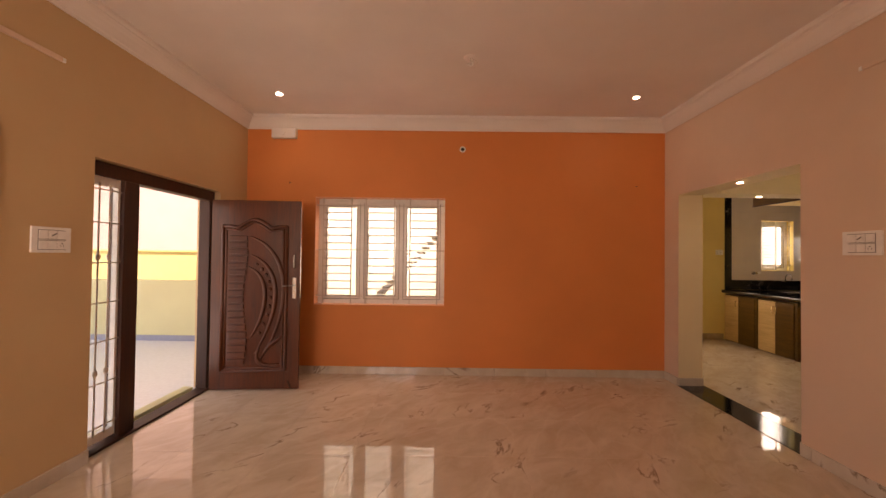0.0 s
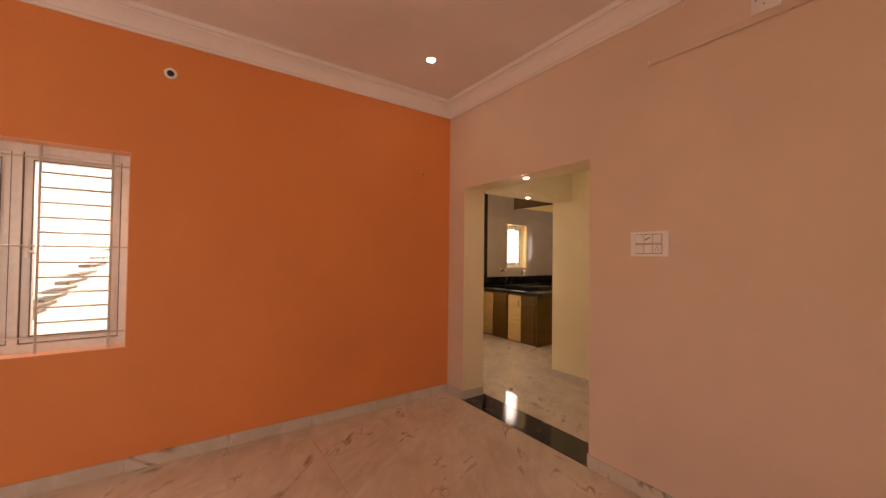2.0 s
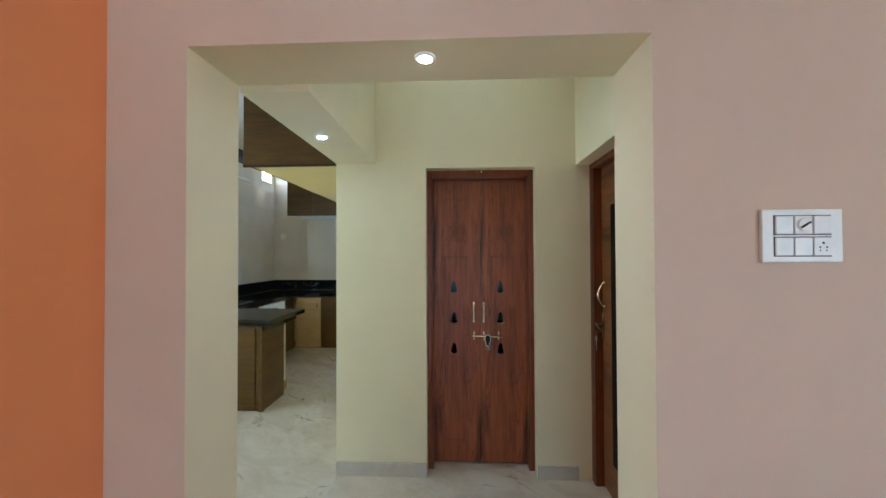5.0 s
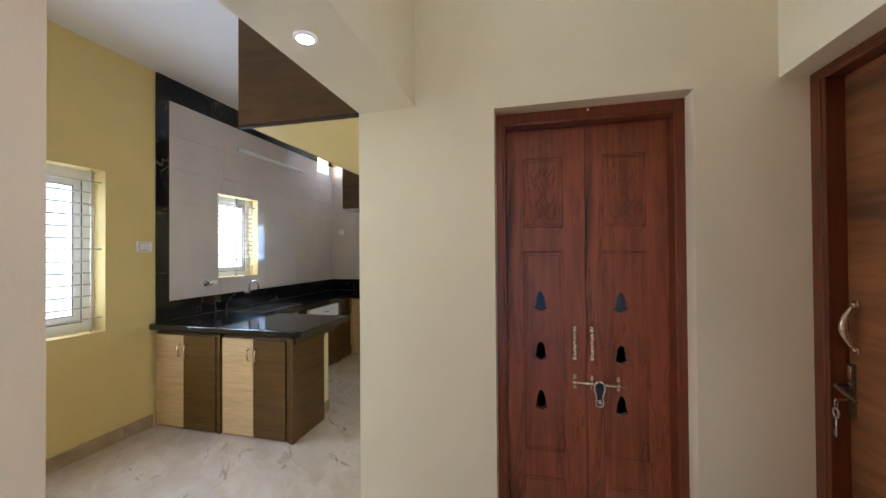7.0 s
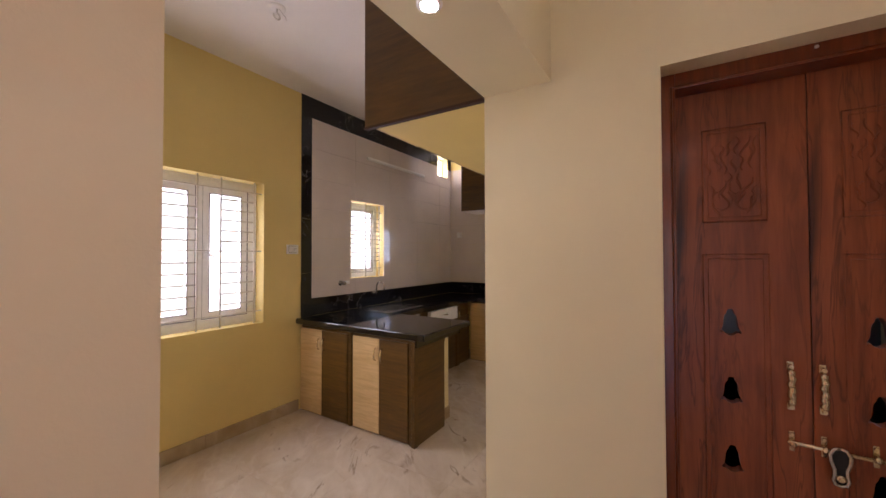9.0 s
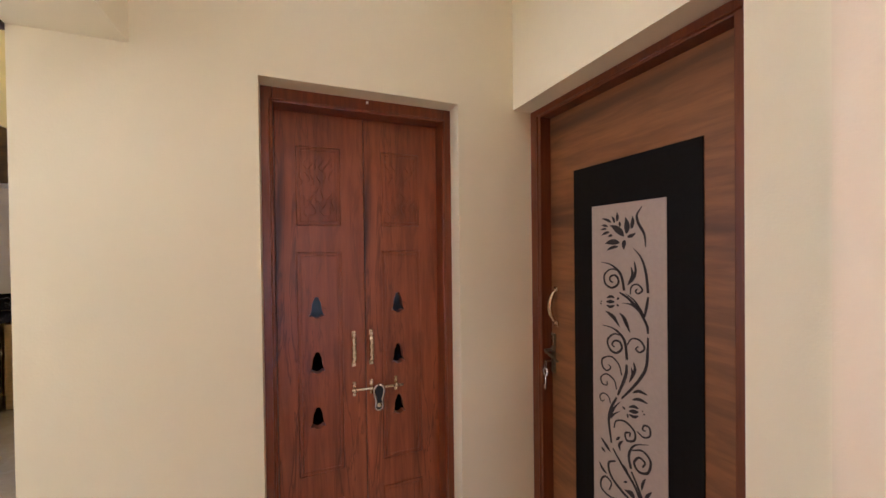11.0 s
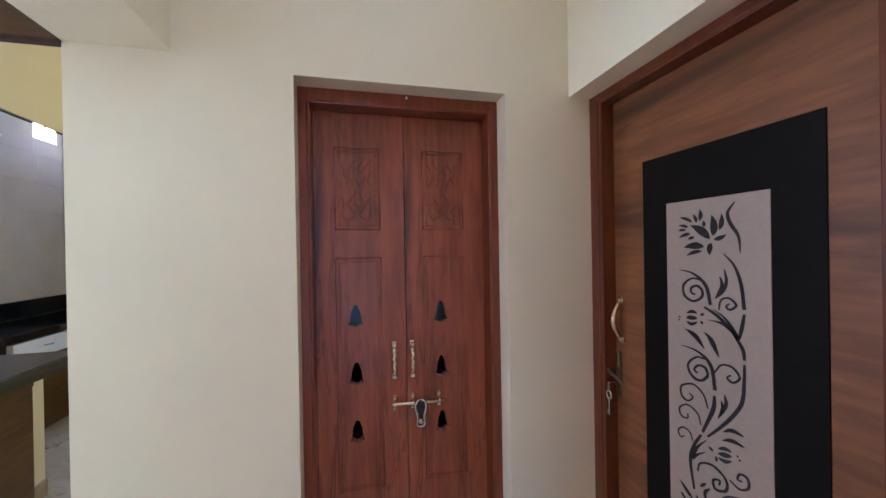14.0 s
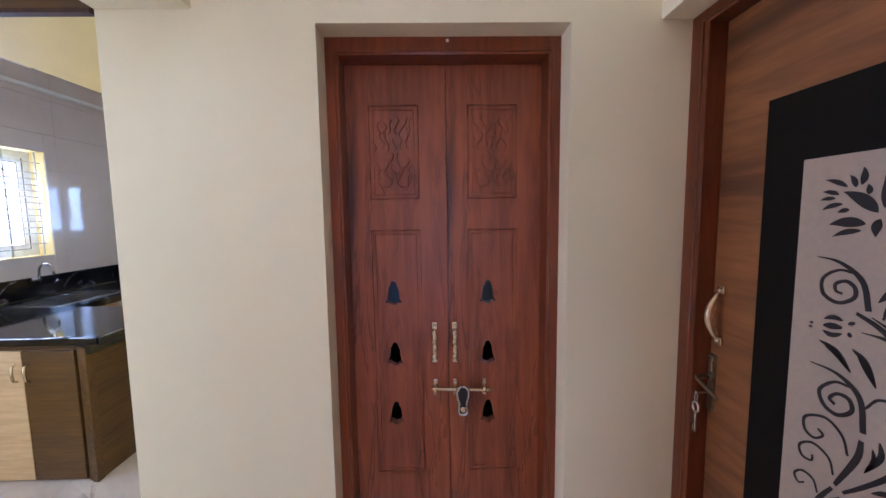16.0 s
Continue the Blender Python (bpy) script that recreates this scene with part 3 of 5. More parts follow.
        part("carved_bud", bm, M_MAIN, leaf)
    lx = ox + w - 0.052
    pull = bmesh.new()
    tube(pull, [(lx, oy, 1.27), (lx, oy - 0.03, 1.28), (lx, oy - 0.042, 1.34), (lx, oy - 0.03, 1.40), (lx, oy, 1.41)], 0.009)
    part("pull_handle", pull, M_STEEL, leaf, "curved steel pull")
    lock = part("lock_plate", rounded(lx - 0.02, lx + 0.02, oy - 0.006, oy, 0.95, 1.17, 0.003), M_STEEL, leaf, "steel lock plate")
    lever = bmesh.new()
    tube(lever, [(lx, oy - 0.004, 1.09), (lx, oy - 0.045, 1.09), (lx - 0.11, oy - 0.05, 1.085)], 0.0065)
    part("lever", lever, M_IRON, lock, "dark lever")
    part("edge_plate", rounded(ox + w - 0.002, ox + w + 0.003, oy + 0.006, oy + 0.03, 0.95, 1.5, 0.001), M_STEEL, leaf, "steel strip on the door edge")
    bm = bmesh.new()
    tube(bm, [(lx - 0.05, oy - 0.012, 0.10), (lx - 0.02, oy - 0.012, 0.02)], 0.008)
    part("door_stop", bm, M_DARKFRAME, leaf)
    leaf.rotation_euler = (0, 0, radians(4.4))


entrance()

# ---- prayer room door ----


def bell_outline(cx, cz, s=1.0):
    half = [(0.0, 0.044), (0.006, 0.043), (0.0095, 0.037), (0.0105, 0.03), (0.0155, 0.023), (0.018, 0.011), (0.019, -0.004), (0.0215, -0.018), (0.028, -0.029), (0.0265, -0.034), (0.018, -0.031), (0.011, -0.038), (0.0, -0.042)]
    right = [(cx + x * s, cz + z * s) for x, z in half]
    left = [(cx - x * s, cz + z * s) for x, z in half[1:-1]][::-1]
    return right + left


def along_y(bm, x):
    """Turn a plate of the local x-z plane to face -x at the given x, local x becoming world -y."""
    bm.transform(Matrix(((0, 1, 0, x), (-1, 0, 0, 0), (0, 0, 1, 0), (0, 0, 0, 1))))


def prayer_door():
    y0, y1, zt = 2.597, 3.331, 2.066
    d = tagged(new("door_2"), "teak frame of the prayer room door", "door frame", "", "structure")
    d.location = (PX, y0, 0)
    fx0, fx1, fw = 4.055, 4.16, 0.037
    for a, b in ((y0 - 0.006, y0 + 0.002 + fw), (y1 - 0.002 - fw, y1 + 0.006)):
        part("jamb", rounded(fx0, fx1, a, b, 0.0, zt + 0.006, 0.003), M_FRAME, d)
    part("head", rounded(fx0, fx1, y0 + 0.002 + fw, y1 - 0.002 - fw, zt - 0.052, zt + 0.006, 0.003), M_FRAME, d)
    for y in (y0 + 0.029, y1 - 0.029):
        part("bead", bars([((fx0, y, 0.0), (fx0, y, zt - 0.043))], 0.0035, 8), M_FRAME, d)
    part("bead", bars([((fx0, y0 + 0.029, zt - 0.043), (fx0, y1 - 0.029, zt - 0.043))], 0.0035, 8), M_FRAME, d)
    bm = bmesh.new()
    lathe(bm, [(0.004, -0.005), (0.0055, -0.002), (0.005, 0.0)], (fx0, 2.952, zt - 0.012), "x", 10)
    part("magnet_stud", bm, M_PLATE, d, "small white stud")
    xf = 4.132
    mid = 2.957
    for side, (a, b) in enumerate(((mid + 0.0015, 3.291), (2.633, mid - 0.0015))):
        leaf = thing("prayer_room_door", (xf, (a + b) / 2, 0), "closed polished teak leaf with bell-shaped cut-outs", "door", "prayer room door leaves")
        bx = 3.148 if side == 0 else 2.818
        holes = [bell_outline(-bx, z) for z in (1.246, 1.027, 0.808)]
        bm = outline_plate([(-b, 0.012), (-a, 0.012), (-a, 2.013), (-b, 2.013)], holes, 0.034)
        along_y(bm, xf)
        panel = part("door_leaf", bm, M_DOORRED, leaf)
        c = 3.134 if side == 0 else 2.802
        # raised frames of the carved square and the tall panel
        for z0, z1, h in ((1.575, 1.882, 0.082), (0.589, 1.467, 0.084), (0.16, 0.469, 0.084)):
            for inset, r in ((0, 0.0024), (0.014, 0.0015)):
                bm = bmesh.new()
                p, q, u, v = c - h + inset, c + h - inset, z0 + inset, z1 - inset
                for s, e in (((p, u), (p, v)), ((p, v), (q, v)), ((q, v), (q, u)), ((q, u), (p, u))):
                    tube(bm, [(xf - 0.0005, s[0], s[1]), (xf - 0.0005, e[0], e[1])], r, 6)
                part("moulding", bm, M_DOORRED, panel)
        # shallow carved sprays of leaves over two round fruits in the top square
        rng = random.Random(11 + side)
        zc = 1.715
        for k in range(23):
            row, col = divmod(k, 6)
            y = c + (col - 2.5 + 0.5 * (row % 2)) * 0.021 + rng.uniform(-0.004, 0.004)
            z = zc + 0.095 - 0.045 * row + rng.uniform(-0.012, 0.012) - 1.2 * abs(y - c) * (row >= 2)
            size, lean, bow = rng.uniform(0.022, 0.034), rng.uniform(-0.35, 0.35) + (y - c) * 4, rng.choice((-1, 1)) * rng.uniform(0.004, 0.008)
            bm = bmesh.new()
            tube(bm, [(xf - 0.0005, y + lean * size * (i / 6 - 1) + bow * math.sin(math.pi * i / 6), z + size * (i / 6 - 1)) for i in range(13)], [0.0012 + 0.0024 * math.sin(math.pi * i / 12) for i in range(13)], 6)
            part("carving", bm, M_DOORRED, panel, "shallow carved leaves")
        for dy in (-0.03, 0.03):
            bm = bmesh.new()
            tube(bm, [(xf - 0.0005, c + dy + 0.026 * math.cos(a), zc - 0.07 + 0.032 * math.sin(a)) for a in (2.2 + 5.2 * i / 18 for i in range(19))], 0.0022, 6)
            part("carving", bm, M_DOORRED, panel, "shallow carved round")
        # twisted pull handle
        hy = 3.007 if side == 0 else 2.936
        bm = bmesh.new()
        pts = [(xf - 0.022 - 0.0, hy + 0.0015 * math.cos(i * 0.9), 1.02 + 0.1 * i / 24) for i in range(25)]
        tube(bm, pts, [0.0095 + 0.0012 * math.sin(i * 1.5) for i in range(25)], 10)
        handle = part("pull_handle", bm, M_BRASS, leaf, "twisted antique brass pull")
        for z in (1.01, 1.13):
            bm = rounded(xf - 0.006, xf - 0.0005, hy - 0.009, hy + 0.009, z - 0.013, z + 0.013, 0.003)
            tube(bm, [(xf - 0.004, hy, z), (xf - 0.022, hy, z)], 0.006)
            part("handle_foot", bm, M_BRASS, handle)
    # strips behind the leaf joints, added to stop light leaking through the gaps
    part("rebate_light_stop", boxes((xf + 0.035, xf + 0.05, 2.935, 2.979, 0.012, 2.013)), M_FRAME, d)
    for a, b in ((2.598, 2.69), (3.25, 3.332)):
        part("rebate_light_stop", boxes((xf + 0.035, xf + 0.05, a, b, 0.012, 2.013)), M_FRAME, d)
    bolt = thing("sliding_bolt", (xf, 2.91, 0.90), "antique brass sliding bolt across both door leaves", "bolt")
    bm = bmesh.new()
    tube(bm, [(xf - 0.018, 3.02, 0.905), (xf - 0.018, 3.015, 0.905), (xf - 0.018, 2.808, 0.898), (xf - 0.018, 2.803, 0.898)], [0.004, 0.0065, 0.0065, 0.004], 10)
    part("rod", bm, M_BRASS, bolt)
    for y in (3.006, 2.936, 2.832):
        bm = rounded(xf - 0.004, xf - 0.0005, y - 0.007, y + 0.007, 0.874, 0.934, 0.002)
        lathe(bm, [(0.009, -0.007), (0.011, 0), (0.009, 0.007)], (xf - 0.016, y, 0.901), "y", 12)
        lathe(bm, [(0.004, -0.006), (0.006, 0.0)], (xf - 0.004, y, 0.926), "x", 8)
        part("bracket", bm, M_BRASS, bolt)
    lock = thing("padlock", (xf - 0.02, 2.910, 0.81), "keyhole-shaped chrome padlock with a dark face hanging on the brass bolt", "padlock")
    px = xf - 0.03
    outline = [(0.0, 0.918), (0.013, 0.913), (0.021, 0.898), (0.02, 0.88), (0.013, 0.858), (0.013, 0.842), (0.016, 0.829), (0.012, 0.817), (0.0, 0.813)]
    loop = [(2.910 + y, z) for y, z in outline] + [(2.910 - y, z) for y, z in outline[-2:0:-1]]
    bm = bmesh.new()
    tube(bm, [(px, y, z) for y, z in loop + loop[:1]], 0.0055, 8)
    part("shackle", bm, M_STEEL, lock, "polished chrome loop")
    bm = outline_plate([(-y, z) for y, z in loop], [], 0.008)
    along_y(bm, px)
    part("body", bm, M_MARK, lock, "dark plate filling the loop")
    bm = bmesh.new()
    lathe(bm, [(0.005, -0.008), (0.0105, -0.006), (0.0105, 0.0)], (px, 2.910, 0.834), "x", 14)
    part("cylinder", bm, M_BRASS, lock, "small brass key cylinder")


prayer_door()

# ---- bedroom door ----


def ribbon(bm, pts, widths, y, t=0.0016):
    """Flat tapered stroke on the plane y, proud towards +y."""
    rows = []
    for i, (x, z) in enumerate(pts):
        p, q = pts[max(i - 1, 0)], pts[min(i + 1, len(pts) - 1)]
        dx, dz = q[0] - p[0], q[1] - p[1]
        n = math.hypot(dx, dz) or 1
        ox, oz = -dz / n * widths[i], dx / n * widths[i]
        rows.append([bm.verts.new(v) for v in ((x + ox, y, z + oz), (x + ox, y + t, z + oz), (x - ox, y + t, z - oz), (x - ox, y, z - oz))])
    for a, b in zip(rows, rows[1:]):
        for k in range(3):
            bm.faces.new((a[k], a[k + 1], b[k + 1], b[k]))


def bedroom_door():
    xa, xb, zt = 3.086, PX, 2.073
    d = tagged(new("door_3"), "teak frame of the bedroom door", "door frame", "", "structure")
    d.location = (xa, BY, 0)
    fy0, fy1, fw = BY - 0.235, BY - 0.088, 0.069
    part("jamb", rounded(xb - fw - 0.002, xb - 0.002, fy0, fy1, 0, zt - 0.002, 0.003), M_BEDFRAME, d)
    part("jamb", rounded(xa + 0.002, xa + fw, fy0, fy1, 0, zt - 0.002, 0.003), M_BEDFRAME, d)
    part("head", rounded(xa + fw, xb - fw - 0.002, fy0, fy1, zt - 0.042, zt - 0.002, 0.003), M_BEDFRAME, d)
    part("bead", bars([((xb - 0.05, fy1, 0.0), (xb - 0.05, fy1, zt - 0.031))], 0.004, 8), M_BEDFRAME, d)
    part("bead", bars([((xa + 0.05, fy1, zt - 0.031), (xb - 0.05, fy1, zt - 0.031))], 0.004, 8), M_BEDFRAME, d)
    leaf = thing("bedroom_door", (3.5, 2.18, 0), "closed walnut laminate door with a black panel and floral silver sheet", "door")
    yd = 2.193
    part("door_leaf", rounded(xa + fw + 0.002, xb - fw - 0.004, yd - 0.032, yd, 0.01, zt - 0.044, 0.002), M_LAMINATE, leaf)
    part("black_panel", rounded(3.257, 3.755, yd, yd + 0.004, 0.22, 1.778, 0.001, 1), M_LAMBLACK, leaf, "black laminate rectangle")
    sheet = part("silver_panel", rounded(3.362, 3.657, yd + 0.004, yd + 0.007, 0.38, 1.625, 0.001, 1), M_SILVER, leaf, "silver sheet with dark floral scrolls")
    yp = yd + 0.007

    def at(u, v):
        """Drawing units (0 to 190 across, 0 to 900 down) to places on the sheet; it reads from the hinge side."""
        return 3.655 - u * 0.295 / 190, 1.624 - v * 0.00141

    def stroke(pts, w=0.0032, taper=True, n=20):
        out, ws = [], []
        for k in range(n + 1):
            s = k / n
            q = [Vector(p) for p in pts]
            while len(q) > 1:
                q = [a.lerp(b, s) for a, b in zip(q, q[1:])]
            out.append(at(q[0].x, q[0].y))
            ws.append(1.3 * w * (0.15 + 0.85 * math.sin(math.pi * min(1, max(0, 0.08 + 0.84 * s)))) if taper is True else 1.3 * w * math.sin(math.pi * s ** 0.8))
        bm = bmesh.new()
        ribbon(bm, out, ws, yp)
        part("scroll", bm, M_INLAY, sheet)

    def vine(w, ends, *pts):
        """Smooth stem through the given points; ends: pointed at both, at the start, or evenly broad."""
        q = [Vector(v) for v in pts]
        q = [2 * q[0] - q[1]] + q + [2 * q[-1] - q[-2]]
        out, ws, spans = [], [], len(pts) - 1
        for i in range(spans):
            a, b, c, d = q[i:i + 4]
            for k in range(7 if i == spans - 1 else 6):
                f = k / 6
                g = 0.5 * (2 * b + (c - a) * f + (2 * a - 5 * b + 4 * c - d) * f * f + (3 * b - a - 3 * c + d) * f ** 3)
                s = (i + f) / spans
                out.append(at(g.x, g.y))
                ws.append(w * {"both": 0.12 + 0.95 * math.sin(math.pi * s) ** 0.8, "start": 0.15 + 0.85 * min(1, 1.6 * s), "even": 0.6 + 0.4 * math.sin(math.pi * s)}[ends])
        bm = bmesh.new()
        ribbon(bm, out, ws, yp)
        part("scroll", bm, M_INLAY, sheet)

    # lotus flower: broad inner petals and a fan of small outer ones
    for u0, v0, u1, v1, w in ((91, 80, 53, 51, 0.0088), (97, 74, 95, 34, 0.008), (80, 95, 39, 97, 0.0075), (76, 104, 44, 114, 0.0042), (94, 88, 91, 111, 0.006), (57, 45, 30, 33, 0.0036), (48, 55, 28, 50, 0.0034), (44, 60, 26, 62, 0.003), (53, 68, 29, 76, 0.0036), (61, 76, 48, 80, 0.0034), (66, 46, 59, 29, 0.0036), (72, 43, 73, 20, 0.0045), (80, 56, 79, 43, 0.0038), (109, 63, 113, 33, 0.0052), (99, 81, 121, 72, 0.0046)):
        stroke([(u0, v0), ((u0 + u1) / 2 - 0.16 * (v1 - v0), (v0 + v1) / 2 + 0.16 * (u1 - u0)), (u1, v1)], w, "leaf", 12)
    # stems, curls, buds and forked leaves down the sheet
    vine(0.0042, "both", (136, 13), (124, 32), (128, 52), (141, 76), (144, 106))
    vine(0.0042, "start", (115, 108), (133, 129), (144, 162), (149, 208))
    vine(0.004, "both", (117, 138), (120, 160), (114, 179), (100, 195))
    vine(0.004, "both", (109, 152), (112, 170), (100, 195))
    vine(0.0046, "start", (28, 144), (56, 149), (82, 171), (91, 209))
    vine(0.0036, "even", (75, 162), (55, 160), (37, 175), (39, 197), (57, 206), (74, 196), (75, 182), (65, 174), (53, 180), (54, 190), (62, 192))
    vine(0.0028, "even", (106, 216), (110, 197), (124, 191), (136, 202), (126, 212), (119, 207), (125, 201))
    vine(0.0046, "even", (79, 215), (104, 228), (127, 250), (139, 265))
    vine(0.0042, "start", (95, 216), (116, 229), (133, 252), (139, 265))
    vine(0.0038, "start", (86, 239), (110, 240), (127, 250))
    vine(0.0044, "even", (149, 216), (145, 240), (140, 263))
    vine(0.0044, "even", (128, 251), (145, 279), (148, 299))
    vine(0.0045, "both", (43, 233), (54, 228), (65, 230))
    vine(0.006, "both", (42, 243), (53, 241), (65, 240))
    vine(0.0045, "both", (42, 251), (53, 254), (65, 248))
    vine(0.0022, "both", (25, 245), (29, 243))
    vine(0.0022, "both", (24, 251), (28, 250))
    vine(0.0034, "both", (71, 233), (78, 228))
    vine(0.0034, "both", (72, 244), (75, 250))
    vine(0.0046, "both", (39, 267), (61, 276), (78, 298))
    vine(0.0038, "both", (46, 272), (61, 280), (78, 298))
    vine(0.0046, "both", (78, 265), (93, 278), (105, 306))
    vine(0.0038, "both", (84, 270), (93, 285), (105, 306))
    vine(0.0048, "start", (30, 304), (64, 307), (90, 328), (97, 373))
    vine(0.0038, "even", (79, 318), (61, 320), (44, 340), (51, 360), (68, 365), (83, 351), (79, 336), (66, 335), (57, 346), (64, 352))
    vine(0.003, "even", (97, 338), (109, 320), (128, 318), (140, 333), (129, 346), (119, 341), (126, 333))
    vine(0.0046, "even", (148, 307), (147, 337), (143, 377), (126, 411), (104, 443), (82, 471))
    vine(0.0028, "even", (83, 415), (75, 391), (54, 378), (29, 391), (29, 411), (42, 417), (53, 406), (46, 400))
    vine(0.0025, "even", (69, 455), (62, 434), (41, 426), (24, 440), (28, 455), (41, 454), (42, 444))
    vine(0.0022, "even", (52, 497), (45, 481), (30, 479), (20, 491), (26, 501), (35, 494))
    vine(0.0056, "even", (96, 384), (93, 412), (72, 467))
    vine(0.0044, "both", (114, 374), (116, 394), (102, 425))
    vine(0.0036, "both", (108, 388), (110, 403), (102, 425))
    vine(0.005, "even", (69, 474), (54, 505), (46, 540), (53, 595))
    vine(0.0042, "start", (79, 480), (61, 504), (51, 530))
    vine(0.0034, "start", (78, 504), (62, 518), (51, 533))
    vine(0.0046, "both", (111, 446), (126, 436), (146, 437))
    vine(0.0046, "both", (109, 463), (126, 455), (146, 456))
    vine(0.0045, "both", (101, 484), (113, 477), (125, 477))
    vine(0.006, "both", (101, 493), (113, 489), (125, 485))
    vine(0.0045, "both", (101, 501), (113, 501), (125, 494))
    vine(0.0032, "both", (84, 490), (92, 494))
    vine(0.0032, "both", (97, 501), (98, 511))
    vine(0.0022, "both", (133, 478), (136, 479))
    vine(0.0022, "both", (136, 484), (140, 484))
    vine(0.0034, "even", (61, 552), (67, 533), (91, 523), (114, 535), (114, 556), (95, 566), (91, 551), (103, 544), (102, 554))
    vine(0.003, "even", (121, 531), (137, 537), (151, 526), (150, 509), (138, 509), (134, 521), (142, 520))
    vine(0.0038, "both", (66, 581), (77, 567))
    vine(0.0042, "both", (77, 601), (75, 587), (85, 572))
    vine(0.005, "both", (23, 597), (38, 609), (50, 619))
    vine(0.004, "both", (24, 621), (35, 629))
    vine(0.0046, "both", (17, 664), (27, 676), (39, 681))
    vine(0.0046, "start", (148, 548), (114, 568), (100, 599), (105, 628))
    vine(0.004, "even", (109, 582), (134, 570), (152, 584), (145, 613), (124, 623), (113, 609), (125, 590), (139, 594), (133, 608))
    vine(0.0046, "even", (57, 606), (84, 635), (116, 666), (136, 711), (142, 751))
    vine(0.0042, "even", (106, 634), (125, 667), (140, 709), (143, 750))
    vine(0.0036, "both", (86, 630), (100, 649))
    vine(0.0034, "both", (86, 672), (96, 665))
    vine(0.0046, "even", (65, 633), (45, 650), (50, 677), (77, 696), (116, 709), (137, 730))
    vine(0.0034, "even", (94, 712), (51, 733), (23, 728), (23, 706), (36, 690), (52, 696), (46, 718))
    vine(0.005, "both", (88, 689), (104, 689), (115, 699))
    vine(0.004, "both", (94, 686), (108, 684), (115, 699))
    vine(0.0042, "both", (140, 629), (133, 647), (131, 662))
    vine(0.0052, "both", (154, 650), (142, 673), (140, 710))
    vine(0.0045, "both", (147, 687), (156, 679))
    vine(0.0045, "both", (149, 695), (154, 706))
    vine(0.0034, "even", (59, 750), (56, 784), (41, 807), (23, 803), (28, 783), (43, 783))
    vine(0.0046, "even", (142, 751), (133, 728), (104, 719), (78, 736), (74, 766), (91, 782), (116, 766), (113, 744), (96, 744), (91, 762), (102, 764))
    vine(0.0046, "even", (143, 750), (150, 800), (138, 876))
    vine(0.0034, "even", (140, 830), (100, 800), (62, 815), (56, 850), (84, 866), (96, 845), (78, 838))
    vine(0.0044, "both", (30, 830), (44, 850), (52, 874))
    # handle, lock and key
    hx, lx = 3.866, 3.892
    bow = [(hx, yd + 0.012 + 0.026 * math.sin(math.pi * k / 12), 1.157 + 0.133 * k / 12) for k in range(13)]
    bm = bmesh.new()
    tube(bm, bow, [0.0065 + 0.004 * math.sin(math.pi * k / 12) for k in range(13)], 12)
    grip = part("pull_handle", bm, M_BRASS, leaf, "curved satin brass pull")
    for z in (1.150, 1.297):
        bm = rounded(hx - 0.012, hx + 0.012, yd, yd + 0.007, z - 0.011, z + 0.011, 0.003)
        tube(bm, [(hx, yd + 0.005, z), (hx, yd + 0.014, z + (0.006 if z < 1.2 else -0.006))], 0.007)
        part("handle_foot", bm, M_BRASS, grip)
    plate = part("lock_plate", rounded(lx - 0.019, lx + 0.005, yd, yd + 0.007, 0.935, 1.105, 0.003), M_ANTIQUE, leaf, "dark antique brass lock plate")
    bm = rounded(lx - 0.015, lx + 0.001, yd + 0.0075, yd + 0.011, 1.052, 1.098, 0.002)
    part("plate_panel", bm, M_BRASS, plate, "raised brass panel")
    bm = bmesh.new()
    lathe(bm, [(0.011, 0.0), (0.011, 0.006), (0.008, 0.008)], (lx - 0.007, yd + 0.006, 1.035), "y", 14)
    tube(bm, [(lx - 0.007, yd + 0.010, 1.035), (lx - 0.005, yd + 0.046, 1.036), (lx - 0.012, yd + 0.05, 1.034), (lx - 0.05, yd + 0.05, 1.022), (lx - 0.085, yd + 0.046, 1.008)], [0.007, 0.006, 0.006, 0.006, 0.0045], 8)
    part("lever", bm, M_ANTIQUE, plate)
    key = thing("key", (lx - 0.004, yd + 0.03, 0.90), "steel key hanging from the bedroom door lock", "key")
    bm = rounded(lx - 0.008, lx, yd + 0.006, yd + 0.047, 0.985, 0.992, 0.002)
    part("key_in_lock", bm, M_STEEL, key)
    ky = yd + 0.044
    bm = bmesh.new()
    tube(bm, [(lx - 0.004, ky + 0.004 * math.sin(a), 0.974 + 0.014 * math.cos(a)) for a in (2 * math.pi * k / 16 for k in range(17))], 0.0018, 6)
    part("key_ring", bm, M_STEEL, key)
    bm = bmesh.new()
    tube(bm, [(lx - 0.004 + 0.012 * math.cos(a), ky, 0.944 + 0.015 * math.sin(a)) for a in (2 * math.pi * k / 16 for k in range(17))], 0.0045, 8)
    part("key_bow", bm, M_STEEL, key)
    bm = bmesh.new()
    tube(bm, [(lx - 0.004, ky, 0.930), (lx - 0.004, ky, 0.867)], 0.0035, 8)
    box(bm, lx - 0.004, lx + 0.012, ky - 0.002, ky + 0.002, 0.870, 0.888)
    part("key_blade", bm, M_STEEL, key)


bedroom_door()

